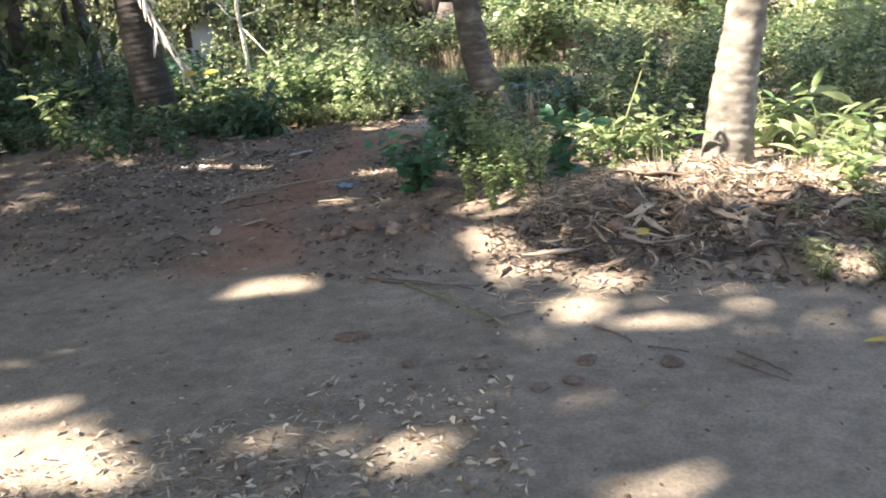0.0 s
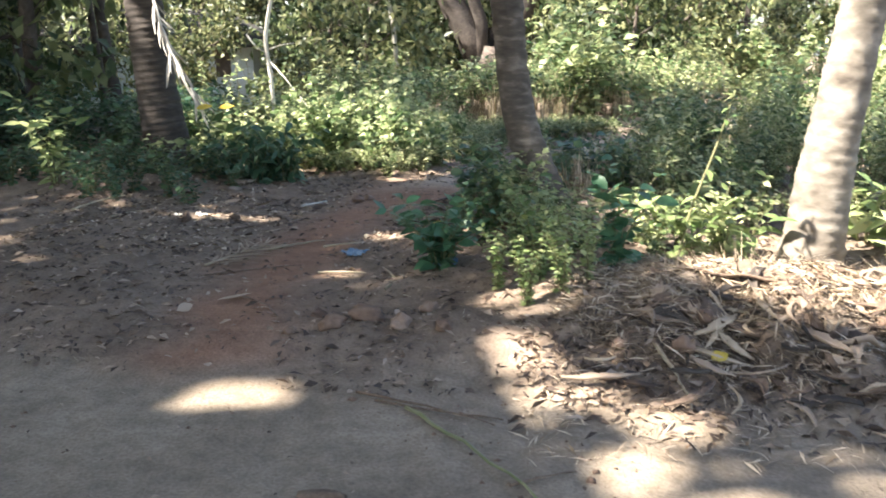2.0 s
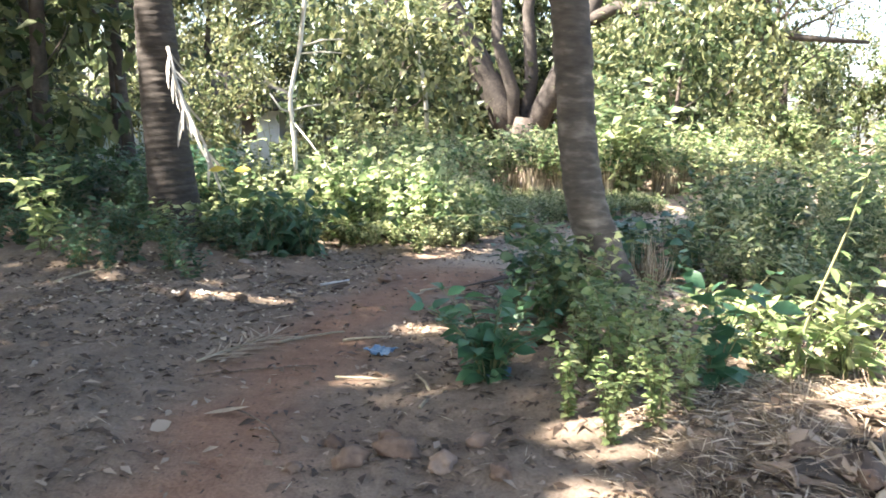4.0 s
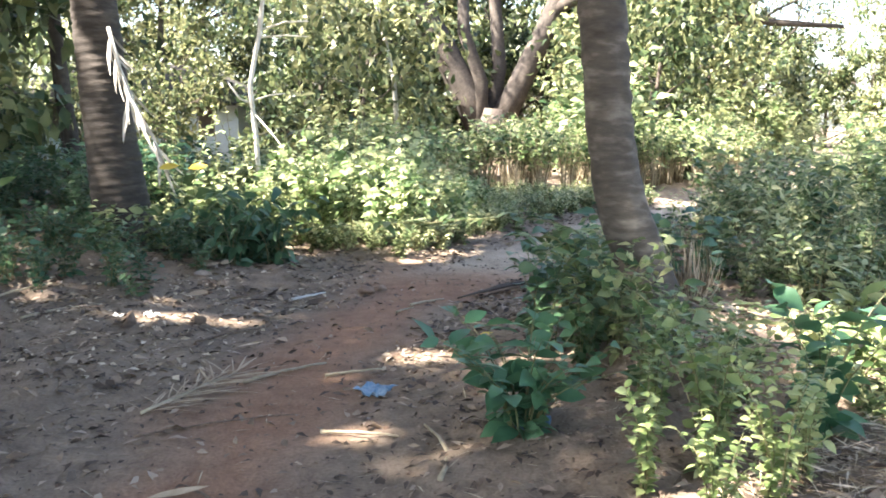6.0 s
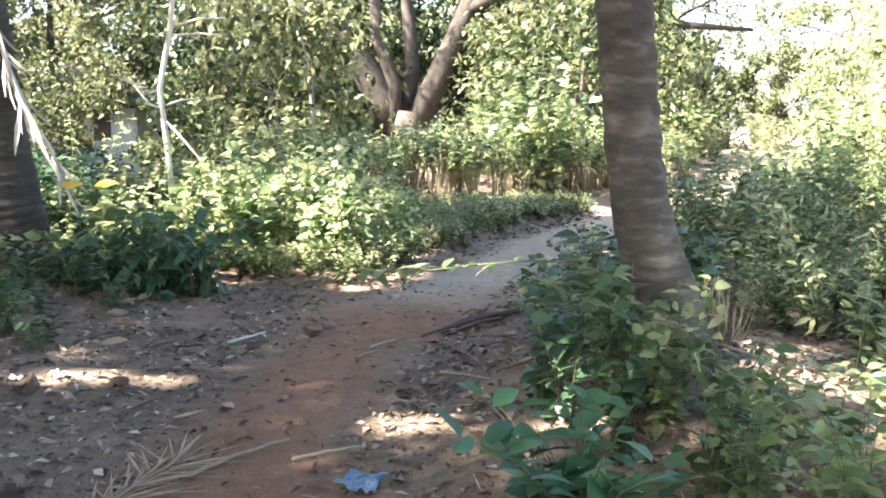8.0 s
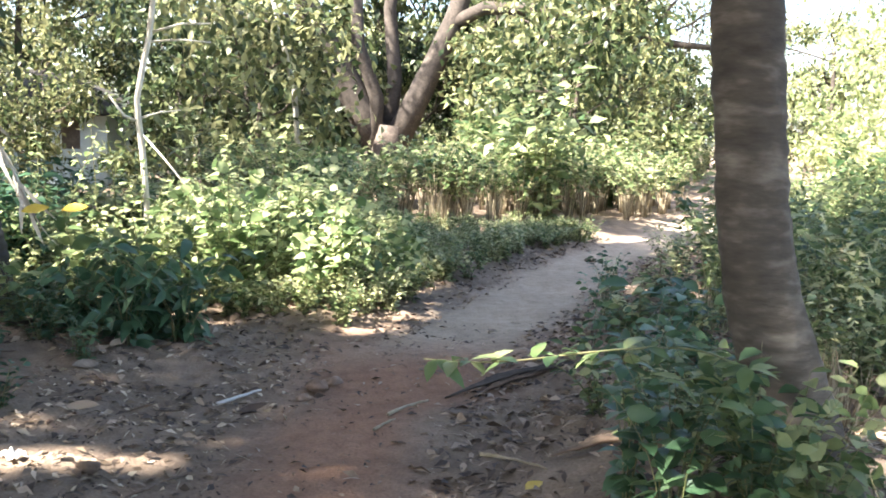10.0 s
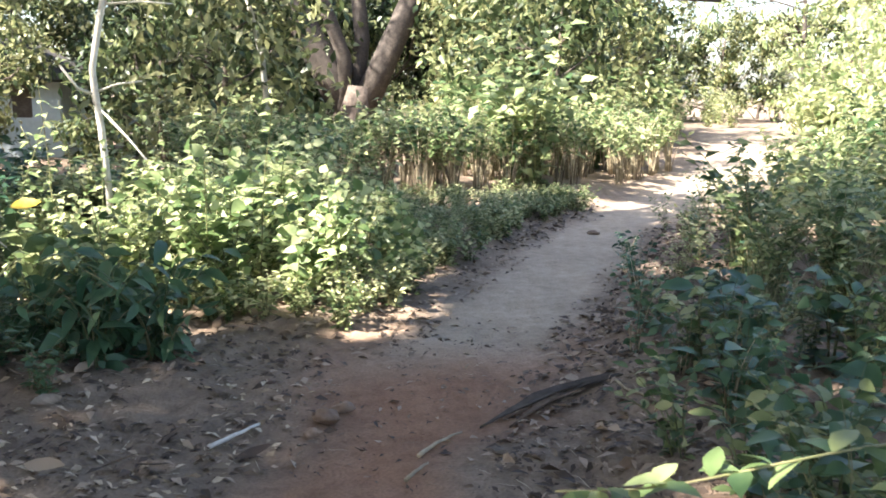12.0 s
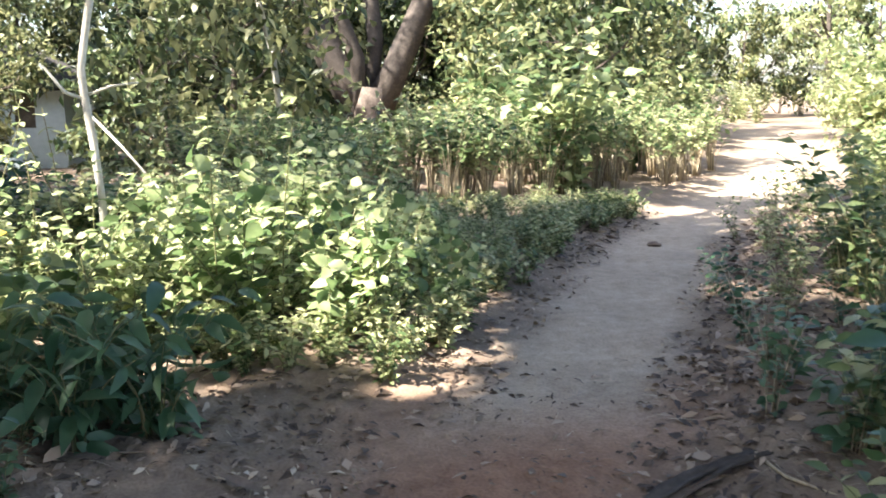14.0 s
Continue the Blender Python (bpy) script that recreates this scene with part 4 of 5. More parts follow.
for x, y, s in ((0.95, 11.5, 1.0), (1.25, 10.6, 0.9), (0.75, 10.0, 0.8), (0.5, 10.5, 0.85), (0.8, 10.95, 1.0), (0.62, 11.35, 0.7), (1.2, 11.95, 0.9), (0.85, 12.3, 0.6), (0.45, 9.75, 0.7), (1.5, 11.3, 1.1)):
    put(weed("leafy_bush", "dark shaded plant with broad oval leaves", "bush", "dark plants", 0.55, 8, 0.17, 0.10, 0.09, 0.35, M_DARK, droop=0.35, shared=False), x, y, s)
for x, y, s in ((-3.35, 13.2, 1.0), (-3.1, 13.7, 1.1), (-3.6, 12.55, 0.7), (-3.9, 12.2, 0.6)):
    put(weed("leafy_bush", "broad-leaved creeper plant beside the shade-darkened palm", "bush", "palm-side plants", 0.75, 9, 0.19, 0.11, 0.08, 0.35, M_BROAD, droop=0.45, shared=False), x, y, s)
# pale-leaved shrub catching the sun on the far bank
put(weed("leafy_bush", "shrub with glossy pale sunlit leaves", "bush", "", 0.95, 10, 0.19, 0.07, 0.07, 0.42, M_LANCE, droop=0.35, shared=False), -4.75, 11.2)
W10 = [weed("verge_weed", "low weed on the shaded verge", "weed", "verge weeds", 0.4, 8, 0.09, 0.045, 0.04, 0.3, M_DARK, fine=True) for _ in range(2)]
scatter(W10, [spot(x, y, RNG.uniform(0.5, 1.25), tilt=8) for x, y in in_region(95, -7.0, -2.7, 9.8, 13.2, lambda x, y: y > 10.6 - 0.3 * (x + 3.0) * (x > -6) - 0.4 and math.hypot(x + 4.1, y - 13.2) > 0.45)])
W11 = [weed("edge_weed", "low sunlit weed at the edge of the path", "weed", "edge weeds", 0.28, 10, 0.06, 0.028, 0.018, 0.28, M_WEED, fine=True) for _ in range(3)]
scatter(W11, [spot(x, y, RNG.uniform(0.6, 1.3), tilt=6) for x, y in in_region(85, -2.6, 3.0, 12.7, 19.5, lambda x, y: left_bank(x, y + 0.2) and not left_bank(x, y - 0.5))])
W12 = [weed("road_grass_weed", "short sunlit grass weed on the road verge", "weed", "verge grass", 0.16, 22, 0.07, 0.012, 0.02, 0.22, M_GRASS) for _ in range(2)]
scatter(W12, [spot(x, y, RNG.uniform(0.6, 1.2)) for x, y in in_region(26, 2.0, 4.2, 4.6, 6.0)])


def stem_plant(label, pts, r, leaf_l, leaf_w, every, material, name="tall_stem", category="plant"):
    ob = thing(name, label, category)
    P = np.array(pts, float)
    k = np.linspace(0, 1, 14)
    s = np.linspace(0, 1, len(P))
    Q = np.stack([np.interp(k, s, P[:, j]) for j in range(3)], 1)
    Q[1:-1] = (Q[:-2] + 2 * Q[1:-1] + Q[2:]) / 4
    part("stem", tubes("stem", [[(q, r * (1 - 0.6 * i / 13)) for i, q in enumerate(Q)]], 5), M_STEM, ob)
    me = leaves("leaf", [(0, 0, 0)], [(1, 0, 0)], [(0, 0, 1)], leaf_l, leaf_w, 0.3, True)
    me.materials.append(material)
    f = 0.12
    while f < 1.0:
        q = [np.interp(f, k, Q[:, j]) for j in range(3)]
        for a in (RNG.uniform(0, 360), RNG.uniform(0, 360)):
            part("leaf", me, None, ob).matrix_basis = Matrix.Translation(q) @ pose(0, 0, 0, RNG.uniform(-20, 20), RNG.uniform(-35, 25), a) @ Matrix.Scale(RNG.uniform(0.6, 1.1), 4)
        f += every
    return ob


stem_plant("tall leaning weed stem with small pale leaves", [(1.38, 7.6, 0.1), (1.46, 7.6, 0.5), (1.62, 7.6, 0.95), (1.72, 7.6, 1.32)], 0.012, 0.11, 0.05, 0.07, M_LANCE)
CREEPER = [(0.25, 8.65, 0.55), (0.1, 8.5, 0.85), (-0.2, 8.36, 0.94), (-0.5, 8.3, 0.93), (-0.78, 8.27, 0.9), (-1.0, 8.25, 0.92)]
stem_plant("arching creeper stem with bright green leaves over the path", CREEPER, 0.005, 0.115, 0.055, 0.05, M_BROAD, "creeper", "creeper")
for top in ((-0.3, 8.22, 0.86), (-0.02, 8.25, 0.9), (-0.16, 8.15, 0.78)):
    stem_plant("leafy creeper shoot with bright green leaves", [(0.15, 8.6, 0.5), (top[0] * 0.5 + 0.1, 8.42, 0.82), top], 0.004, 0.11, 0.055, 0.085, M_BROAD, "creeper", "creeper")
stem_plant("thin green creeper stem hanging over the bank", [(0.2, 7.6, 0.7), (0.42, 7.2, 0.52), (0.6, 6.9, 0.3), (0.7, 6.7, 0.1)], 0.005, 0.08, 0.05, 0.2, M_BROAD, "creeper", "creeper")
for tip in ((0.95, 11.5, 0.5), (1.6, 9.1, 0.8), (2.1, 9.6, 0.9)):
    stem_plant("thin upright weed stem", [(tip[0] - 0.1, tip[1], 0.0), (tip[0] - 0.06, tip[1], 0.3), tip], 0.006, 0.09, 0.05, 0.13, M_BROAD)
put(tuft("dry_grass_tuft", "arching dry grass clump at the palm's foot", "", 90, 0.55, 0.3, 0.014, M_STRAW), 0.85, 9.25, 0.7)

for i in range(36):
    x, y = RNG.uniform(-4.2, -0.9), RNG.uniform(13.5, 16.8)
    lean_x, lean_y = RNG.uniform(-0.5, 0.5), RNG.uniform(-0.5, 0.2)
    h = RNG.uniform(0.9, 1.85)
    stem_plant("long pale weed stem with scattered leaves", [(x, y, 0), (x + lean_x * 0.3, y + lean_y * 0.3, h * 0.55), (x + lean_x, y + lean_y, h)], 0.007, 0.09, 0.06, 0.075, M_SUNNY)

# thin pale sapling
sap = thing("sapling", "thin pale bare-barked sapling with broken side twigs", "tree")
def sap_pts(*rows):
    return [((-3.54 + 1.6 * (x + 2.7), 16.4 + 1.6 * (y - 12.6), 1.64 + 1.6 * (z - 1.52)), r * 1.45) for x, y, z, r in rows]


part("trunk", tubes("trunk", [sap_pts((-2.62, 12.6, .42, .027), (-2.645, 12.6, .62, .026), (-2.65, 12.6, .96, .023), (-2.675, 12.6, 1.3, .025), (-2.70, 12.6, 1.5, .026), (-2.71, 12.6, 1.66, .023), (-2.66, 12.6, 1.92, .022), (-2.62, 12.6, 2.1, .024), (-2.57, 12.6, 2.6, .021), (-2.5, 12.6, 4.0, .014))], 9), M_PALE, sap)
for P in (((-2.70, 12.6, 1.50, .012), (-2.79, 12.55, 1.54, .011), (-2.88, 12.5, 1.68, .007)), ((-2.70, 12.6, 1.52, .011), (-2.56, 12.62, 1.57, .008), (-2.42, 12.65, 1.59, .005)),
          ((-2.62, 12.6, 2.12, .012), (-2.4, 12.6, 2.19, .009), (-2.2, 12.6, 2.2, .006)), ((-2.62, 12.6, 2.06, .010), (-2.4, 12.6, 2.08, .007), (-2.2, 12.6, 2.07, .004)),
          ((-2.68, 12.6, 1.42, .009), (-2.5, 12.5, 1.24, .008), (-2.25, 12.4, 0.95, .006), (-2.18, 12.4, 0.85, .004))):
    part("twig", tubes("twig", [sap_pts(*P)], 6), M_PALE, sap)

# dead fronds hanging by the shade-darkened palm
hang = thing("dead_frond", "bleached white palm frond hanging down beside the trunk", "palm frond")
HP = np.array([(-4.16, 12.98, 2.3), (-4.06, 12.93, 1.95), (-3.9, 12.9, 1.55), (-3.72, 12.92, 1.2), (-3.58, 12.95, 0.85)])
part("rachis", tubes("rachis", [[(p, 0.02 - 0.003 * i) for i, p in enumerate(HP)]], 6), M_PALE, hang)
strip = leaves("leaflet", [(0, 0, 0)], [(1, 0, 0)], [(0, 0, 1)], 0.45, 0.045, 0.2, True)
for i in range(40):
    f = RNG.uniform(0, 3.9)
    k = int(f)
    c = HP[k] + (HP[k + 1] - HP[k]) * (f - k)
    d = unit(np.array([0.25 + RNG.normal(0, 0.22), RNG.normal(-0.1, 0.2), -1.0]))
    n0 = RNG.normal(0, 0.3, 3) + np.array([-0.5, -1.0, 0.2])
    n0 = unit(n0 - d * (n0 @ d))
    part("leaflet", strip, M_PALE, hang).matrix_basis = Matrix.Translation(c) @ Matrix((d, np.cross(n0, d), n0)).transposed().to_4x4() @ Matrix.Scale(RNG.uniform(0.5, 1.15), 4)
tree_stub = thing("broken_trunk", "pale broken trunk leaning among the leaves", "tree trunk")
part("trunk", tubes("trunk", [[((-2.0, 24, -0.1), .06), ((-2.2, 24, 2.3), .055), ((-2.5, 24, 3.6), .045), ((-2.7, 24, 4.3), .03)]], 8), M_PALE, tree_stub)
for x, y in ((11.5, 24.5), (15.8, 35.0), (19.5, 41.0)):
    yp = thing("young_palm", "young bright palm with arching fronds", "palm tree", "young palms")
    for i in range(9):
        fr = part("frond", FROND[0], M_STEM, yp)
        fr.matrix_basis = Matrix.Translation((0, 0, 0.9)) @ pose(0, 0, 0, 0, RNG.uniform(-55, -20), i * 40 + RNG.uniform(-9, 9)) @ Matrix.Scale(0.65, 4)
        tagged(part("foliage", FROND[1], M_SUNLIT, fr), kind="stuff")
    part("trunk", tubes("trunk", [[((0, 0, -.1), .12), ((0, 0, .4), .1), ((0, 0, 0.95), .07)]], 8), M_PALM, yp)
    put(yp, x, y)

# ---- litter ----
def litter(name, label, n, where, L, W, material, lift=0.012, curl=0.5, flat=0.35):
    """Dead leaves or straw lying on the ground."""
    pts = np.array(in_region(n, *where))
    n = len(pts)
    z = height(pts[:, 0], pts[:, 1]) + lift * RNG.uniform(0.3, 1.6, n)
    a = RNG.uniform(0, 2 * math.pi, n)
    D = np.stack([np.cos(a), np.sin(a), RNG.normal(0, flat * 0.5, n)], 1)
    N = RNG.normal(0, flat, (n, 3)) + np.array([0, 0, 1])
    k = RNG.uniform(0.4, 1.2, n)
    return tagged(part(name, leaves(name, np.column_stack([pts, z]), D, N, L * k, W * k * RNG.uniform(0.6, 1.2, n), curl * 0.5), material), label, "litter", kind="stuff")


def verge(x, y):
    d = float(trail_dist(x, y))
    return y > road_edge(x) - 0.1 and RNG.random() < (0.3 if d < 0.4 else 0.75 if d < 0.8 else 1.0) and float(F2(x, y)) + 0.4 * float(F5(x, y)) > 0.42


litter("leaf_litter", "brown dead leaves scattered on the dirt", 8500, (-5.0, 3.2, 5.2, 13.2, verge), 0.085, 0.036, M_LITTER)
litter("leaf_litter", "fine dry leaf crumbs on the dirt", 13000, (-4.5, 3.0, 5.0, 12.6, verge), 0.035, 0.012, M_LITTER, 0.008)
litter("leaf_litter", "dead leaves under the weeds", 3500, (-3.5, 4.5, 12.0, 20.0, lambda x, y: float(trail_dist(x, y)) > 0.6), 0.10, 0.045, M_LITTER)
litter("leaf_litter", "pale dry leaves in a sunlit hollow", 420, (0.8, 1.9, 8.75, 9.95, lambda x, y: math.hypot(x - 1.35, (y - 9.4)) < 0.55), 0.11, 0.05, M_STRAW, 0.02)
litter("leaf_litter", "drift of dead leaves on the shaded verge", 1000, (-4.2, -1.3, 8.3, 11.9, lambda x, y: float(trail_dist(x, y)) > 0.55 and float(F2(x, y)) > 0.3), 0.075, 0.032, M_STRAW, 0.012, 0.6)
litter("leaf_litter", "drift of dead leaves beside the path", 1100, (-1.0, 0.9, 8.9, 13.4, lambda x, y: float(trail_dist(x, y)) > 0.5), 0.10, 0.042, M_LITTER, 0.018, 0.7)
litter("leaf_litter", "sunlit dead leaves and stalks along the path", 1500, (0.6, 4.6, 12.6, 19.0, lambda x, y: 0.62 < float(trail_dist(x, y)) < 1.9), 0.12, 0.04, M_LITTER, 0.03, 0.7, 0.6)
litter("leaf_litter", "pale dry leaves at the path side", 110, (-1.05, -0.4, 8.75, 9.25), 0.07, 0.03, M_STRAW, 0.015)
litter("straw", "straw and fibre strewn over the heap", 7000, (0.3, 3.3, 5.3, 7.9, lambda x, y: ((x - 1.75) / 1.35) ** 2 + ((y - 6.55) / 1.1) ** 2 < 1), 0.14, 0.008, M_STRAW, 0.035, 0.3, 0.5)
litter("straw", "pale matted straw in front of the sunlit palm", 4600, (1.2, 3.4, 6.0, 8.0, lambda x, y: math.hypot((x - 2.25) / 1.05, (y - 6.9) / 0.9) < 1), 0.15, 0.015, M_STRAW, 0.03, 0.3, 0.4)
litter("leaf_litter", "dry leaf chips along the road edge", 2600, (0.2, 3.4, 4.7, 6.3, lambda x, y: RNG.random() < float(smooth(4.6, 5.5, y + 0.25 * (x - 1.5) + 0.5 * (float(F2(x, y)) - 0.5)))), 0.085, 0.032, M_LITTER, 0.02, 0.7, 0.6)
litter("straw", "dry grass bits along the road edge", 1800, (0.2, 3.4, 4.8, 6.3), 0.13, 0.01, M_STRAW, 0.015, 0.3, 0.3)
litter("leaf_litter", "crushed palm sheaths on the heap", 700, (0.6, 3.0, 5.5, 7.7, lambda x, y: ((x - 1.7) / 1.15) ** 2 + ((y - 6.5) / 0.9) ** 2 < 1), 0.10, 0.035, M_LITTER, 0.03, 0.6, 0.5)
litter("straw", "dry grass bits at the corner of the road", 2400, (-3.0, -0.6, 1.4, 3.9, lambda x, y: y < 3.9 + 0.62 * (x + 0.6) + 0.25 * (float(F2(x, y)) - .5) or y < 2.8 - 0.5 * (x + 2.0)), 0.10, 0.012, M_STRAW, 0.012, 0.3, 0.25)
litter("leaf_litter", "dry leaf bits at the corner of the road", 2600, (-3.6, 0.2, 1.6, 4.4, lambda x, y: RNG.random() < float(smooth(4.1, 2.9, y - 0.45 * (x + 0.6) + 0.7 * (float(F2(x, y)) - 0.5)))), 0.06, 0.028, M_STRAW, 0.014, 0.6, 0.6)
litter("leaf_litter", "scattered bits on the road", 700, (-4.0, 3.5, 1.8, 5.6), 0.035, 0.018, M_LITTER, 0.006)
litter("leaf_litter", "shaded dead leaves along the sandy path", 1500, (-1.6, 3.2, 12.4, 19.0, lambda x, y: 0.4 < float(trail_dist(x, y)) < 1.1 and float(F2(x, y)) > 0.3), 0.075, 0.03, M_LITTER, 0.012, 0.6, 0.4)
litter("straw", "thin twigs and fibres on the dirt", 1500, (-4.5, 3.0, 5.6, 12.5, verge), 0.16, 0.006, M_DRYSTEM, 0.012, 0.1, 0.1)


def pebbles(name, label, n, where, r, material):
    pts = np.array(in_region(n, *where))
    V0 = np.array([(1, 0, 0), (-1, 0, 0), (0, 1, 0), (0, -1, 0), (0, 0, 1), (0, 0, -1)], float)
    T0 = np.array([(0, 2, 4), (2, 1, 4), (1, 3, 4), (3, 0, 4), (2, 0, 5), (1, 2, 5), (3, 1, 5), (0, 3, 5)])
    n = len(pts)
    size = r * RNG.lognormal(0, 0.5, n)
    V = V0[None] * RNG.uniform(0.6, 1.2, (n, 6, 1)) * size[:, None, None] * np.array([1, 1, 0.6])
    a = RNG.uniform(0, 6.28, n)
    R = np.stack([np.stack([np.cos(a), -np.sin(a), a * 0], -1), np.stack([np.sin(a), np.cos(a), a * 0], -1), np.stack([a * 0, a * 0, a * 0 + 1], -1)], 1)
    V = np.einsum("nij,nkj->nki", R, V) + np.column_stack([pts, height(pts[:, 0], pts[:, 1])])[:, None]
    T = T0[None] + (np.arange(n) * 6)[:, None, None]
    return tagged(part(name, mesh_np(name, V.reshape(-1, 3), T.reshape(-1, 3), True), material), label, "gravel", kind="stuff")


pebbles("gravel", "small clods and grit on the dirt", 2800, (-5, 3.5, 1.6, 13, lambda x, y: float(F2(x, y)) > 0.45 and (y < 6.5 or float(trail_dist(x, y)) > 0.5)), 0.009, M_SOIL)


# ---- single things on the ground ----
def rough_lump(name, label, category, x, y, size, material, group="", turn=0, squash=(1, 1, 0.7), seed=0, sink=0.25):
    bm = bmesh.new()
    bmesh.ops.create_icosphere(bm, subdivisions=3, radius=1)
    for v in bm.verts:
        k = 1 + 0.5 * noise.noise(v.co * 1.4 + Vector((seed * 3.7, 0, 0))) + 0.3 * noise.noise(v.co * 3.4 + Vector((0, seed * 5.1, 0)))
        v.co = Vector((v.co.x * squash[0], v.co.y * squash[1], v.co.z * squash[2])) * k * size
    for f in bm.faces:
        f.smooth = True
    me = bpy.data.meshes.new(name)
    bm.to_mesh(me)
    bm.free()
    ob = tagged(part(name, me, material), label, category, group)
    ob.matrix_basis = pose(x, y, zat(x, y) + size * squash[2] * (1 - 2 * sink) * 0.8, 0, 0, turn)
    return ob


for i, (x, y, s) in enumerate(((-.65, 6.44, .085), (-.85, 6.38, .07), (-.45, 6.32, .065), (-.98, 6.6, .05), (-.72, 6.7, .055), (-.3, 6.55, .06), (-1.1, 6.3, .04), (-.2, 6.2, .05), (-1.37, 11.27, .07), (-1.28, 11.42, .05), (-1.45, 11.1, .04))):
    rough_lump("soil_clod", "reddish brown clod of dry soil", "clod", x, y, s, M_SOIL, "soil clods", i * 40, (1.2, 0.9, 0.65), i)
for i, (x, y, s) in enumerate(((-.29, 4.02, .03), (.57, 3.94, .045), (.47, 3.7, .04), (.32, 3.66, .035), (.95, 3.85, .045), (2.0, 17.2, .055))):
    rough_lump("stone", "small dark stone on the dirt", "stone", x, y, s, M_HUSK, "loose stones", i * 70, (1.3, 0.9, 0.55), i + 20)
rough_lump("coconut_husk", "flat dark piece of coconut husk on the road", "husk", -.59, 4.43, .07, M_HUSK, "husks", 5, (1.3, .55, .4), 31)


def husk_bowl(x, y, r, turn, tilt_deg):
    """A half coconut shell, hollow."""
    V, F, n, m = [], [], 14, 6
    for rr in (1.0, 0.84):
        for j in range(m):
            t = j / (m - 1) * 1.5
            for i in range(n):
                a = i / n * 2 * math.pi
                k = rr * r * (1 + 0.08 * math.sin(3 * a + j))
                V.append((k * math.sin(t) * math.cos(a), k * math.sin(t) * math.sin(a), r - k * math.cos(t)))
    for s in range(2):
        for j in range(m - 1):
            for i in range(n):
                q = [s * m * n + j * n + i, s * m * n + j * n + (i + 1) % n, s * m * n + (j + 1) * n + (i + 1) % n, s * m * n + (j + 1) * n + i]
                F.append(q if s == 0 else q[::-1])
    for i in range(n):
        F.append([(m - 1) * n + i, (m - 1) * n + (i + 1) % n, (2 * m - 1) * n + (i + 1) % n, (2 * m - 1) * n + i])
    ob = tagged(part("coconut_husk", mesh_np("coconut_husk", V, np.array(F), True), M_HUSK), "half coconut husk lying open on the verge", "husk", "husks")
    ob.matrix_basis = pose(x, y, zat(x, y) - 0.01, tilt_deg, 10, turn)


husk_bowl(-2.34, 9.71, .055, 20, -35)
husk_bowl(-2.75, 9.62, .08, 120, -50)
husk_bowl(1.86, 5.85, .085, 200, 40)
husk_bowl(2.3, 6.1, .07, 60, -30)


def stick(label, pts, r, material=None, name="stick", group="loose sticks", sides=6):
    P = []
    za, zb = zat(*pts[0][:2]), zat(*pts[-1][:2])
    for i, p in enumerate(pts):
        z = za + (zb - za) * i / (len(pts) - 1) + r + 0.006
        P.append(((p[0], p[1], z), r * (1 - 0.5 * i / max(1, len(pts) - 1))))
    return tagged(part(name, tubes(name, [P], sides), material or M_DRYSTEM), label, "stick", group)


def between(a, b, bend=0.04, n=7):
    a, b = np.array(a), np.array(b)
    side = np.array([-(b - a)[1], (b - a)[0]])
    k = np.linspace(0, 1, n)
    return [tuple(a + (b - a) * q + side * bend * math.sin(3.1 * q) + side * 0.012 * math.sin(17 * q)) for q in k]


tagged(stick("straight white stick lying on the dirt", between((-1.95, 10.98), (-1.72, 11.24), 0), 0.013, M_WHITE, "white_stick", "", 10), category="stick")
stick("long yellow-green palm rib on the road", between((-.34, 5.33), (.24, 4.44), 0.02, 10), 0.011, M_GRASS, "palm_rib", "palm ribs")
stick("dry brown palm rib at the road's edge", between((-.6, 5.5), (.08, 5.14), 0.03), 0.008, M_HUSK, "palm_rib", "palm ribs")
stick("dry brown palm rib at the road's edge", between((-.5, 5.42), (.12, 5.22), -0.03), 0.006, M_HUSK, "palm_rib", "palm ribs")
stick("pale curved twig standing on the bank", [(-.62, 7.07), (-.6, 7.2), (-.6, 7.4), (-.64, 7.58), (-.71, 7.75)], 0.012)
for a, b, bend, r in (((-1.71, 8.41), (-1.34, 8.86), .05, .013), ((-2.2, 9.19), (-1.92, 9.74), .06, .010), ((-1.18, 7.69), (-.82, 7.6), .05, .012), ((.67, 4.36), (.82, 4.12), .08, .010), ((1.27, 3.92), (1.41, 3.61), .03, .008), ((1.2, 3.85), (1.38, 3.55), -.03, .007),
                      ((.13, 4.56), (.4, 4.68), .05, .008), ((-.6, 2.66), (-.62, 3.02), .03, .007), ((-1.05, 10.4), (-.93, 10.56), .03, .012), ((-.96, 10.65), (-.71, 10.94), .05, .014), ((.9, 5.9), (1.0, 5.3), .03, .014), ((1.3, 6.9), (1.5, 6.1), -.06, .018),
                      ((1.1, 6.2), (1.9, 5.9), .05, .012), ((1.6, 7.0), (2.3, 7.3), .1, .010), ((-1.3, 8.6), (-1.0, 8.72), .04, .012), ((-2.0, 7.6), (-1.35, 7.95), .05, .006), ((-3.5, 9.6), (-3.2, 10.2), .1, .012), ((-4.0, 9.9), (-3.75, 10.6), .08, .014), ((.88, 4.05), (1.05, 3.95), .05, .008),
                      ((0.4, 9.6), (0.9, 9.0), .1, .012), ((-.55, 9.9), (-.3, 9.55), .06, .012), ((1.6, 18.9), (2.6, 19.6), .1, .02), ((2.6, 20.2), (2.65, 20.9), .1, .02), ((-1.6, 7.05), (-1.2, 6.45), .1, .008)):
    stick("dry brown stick on the ground", between(a, b, bend), r * 0.85, M_HUSK if r < 0.0115 else M_DRYSTEM)
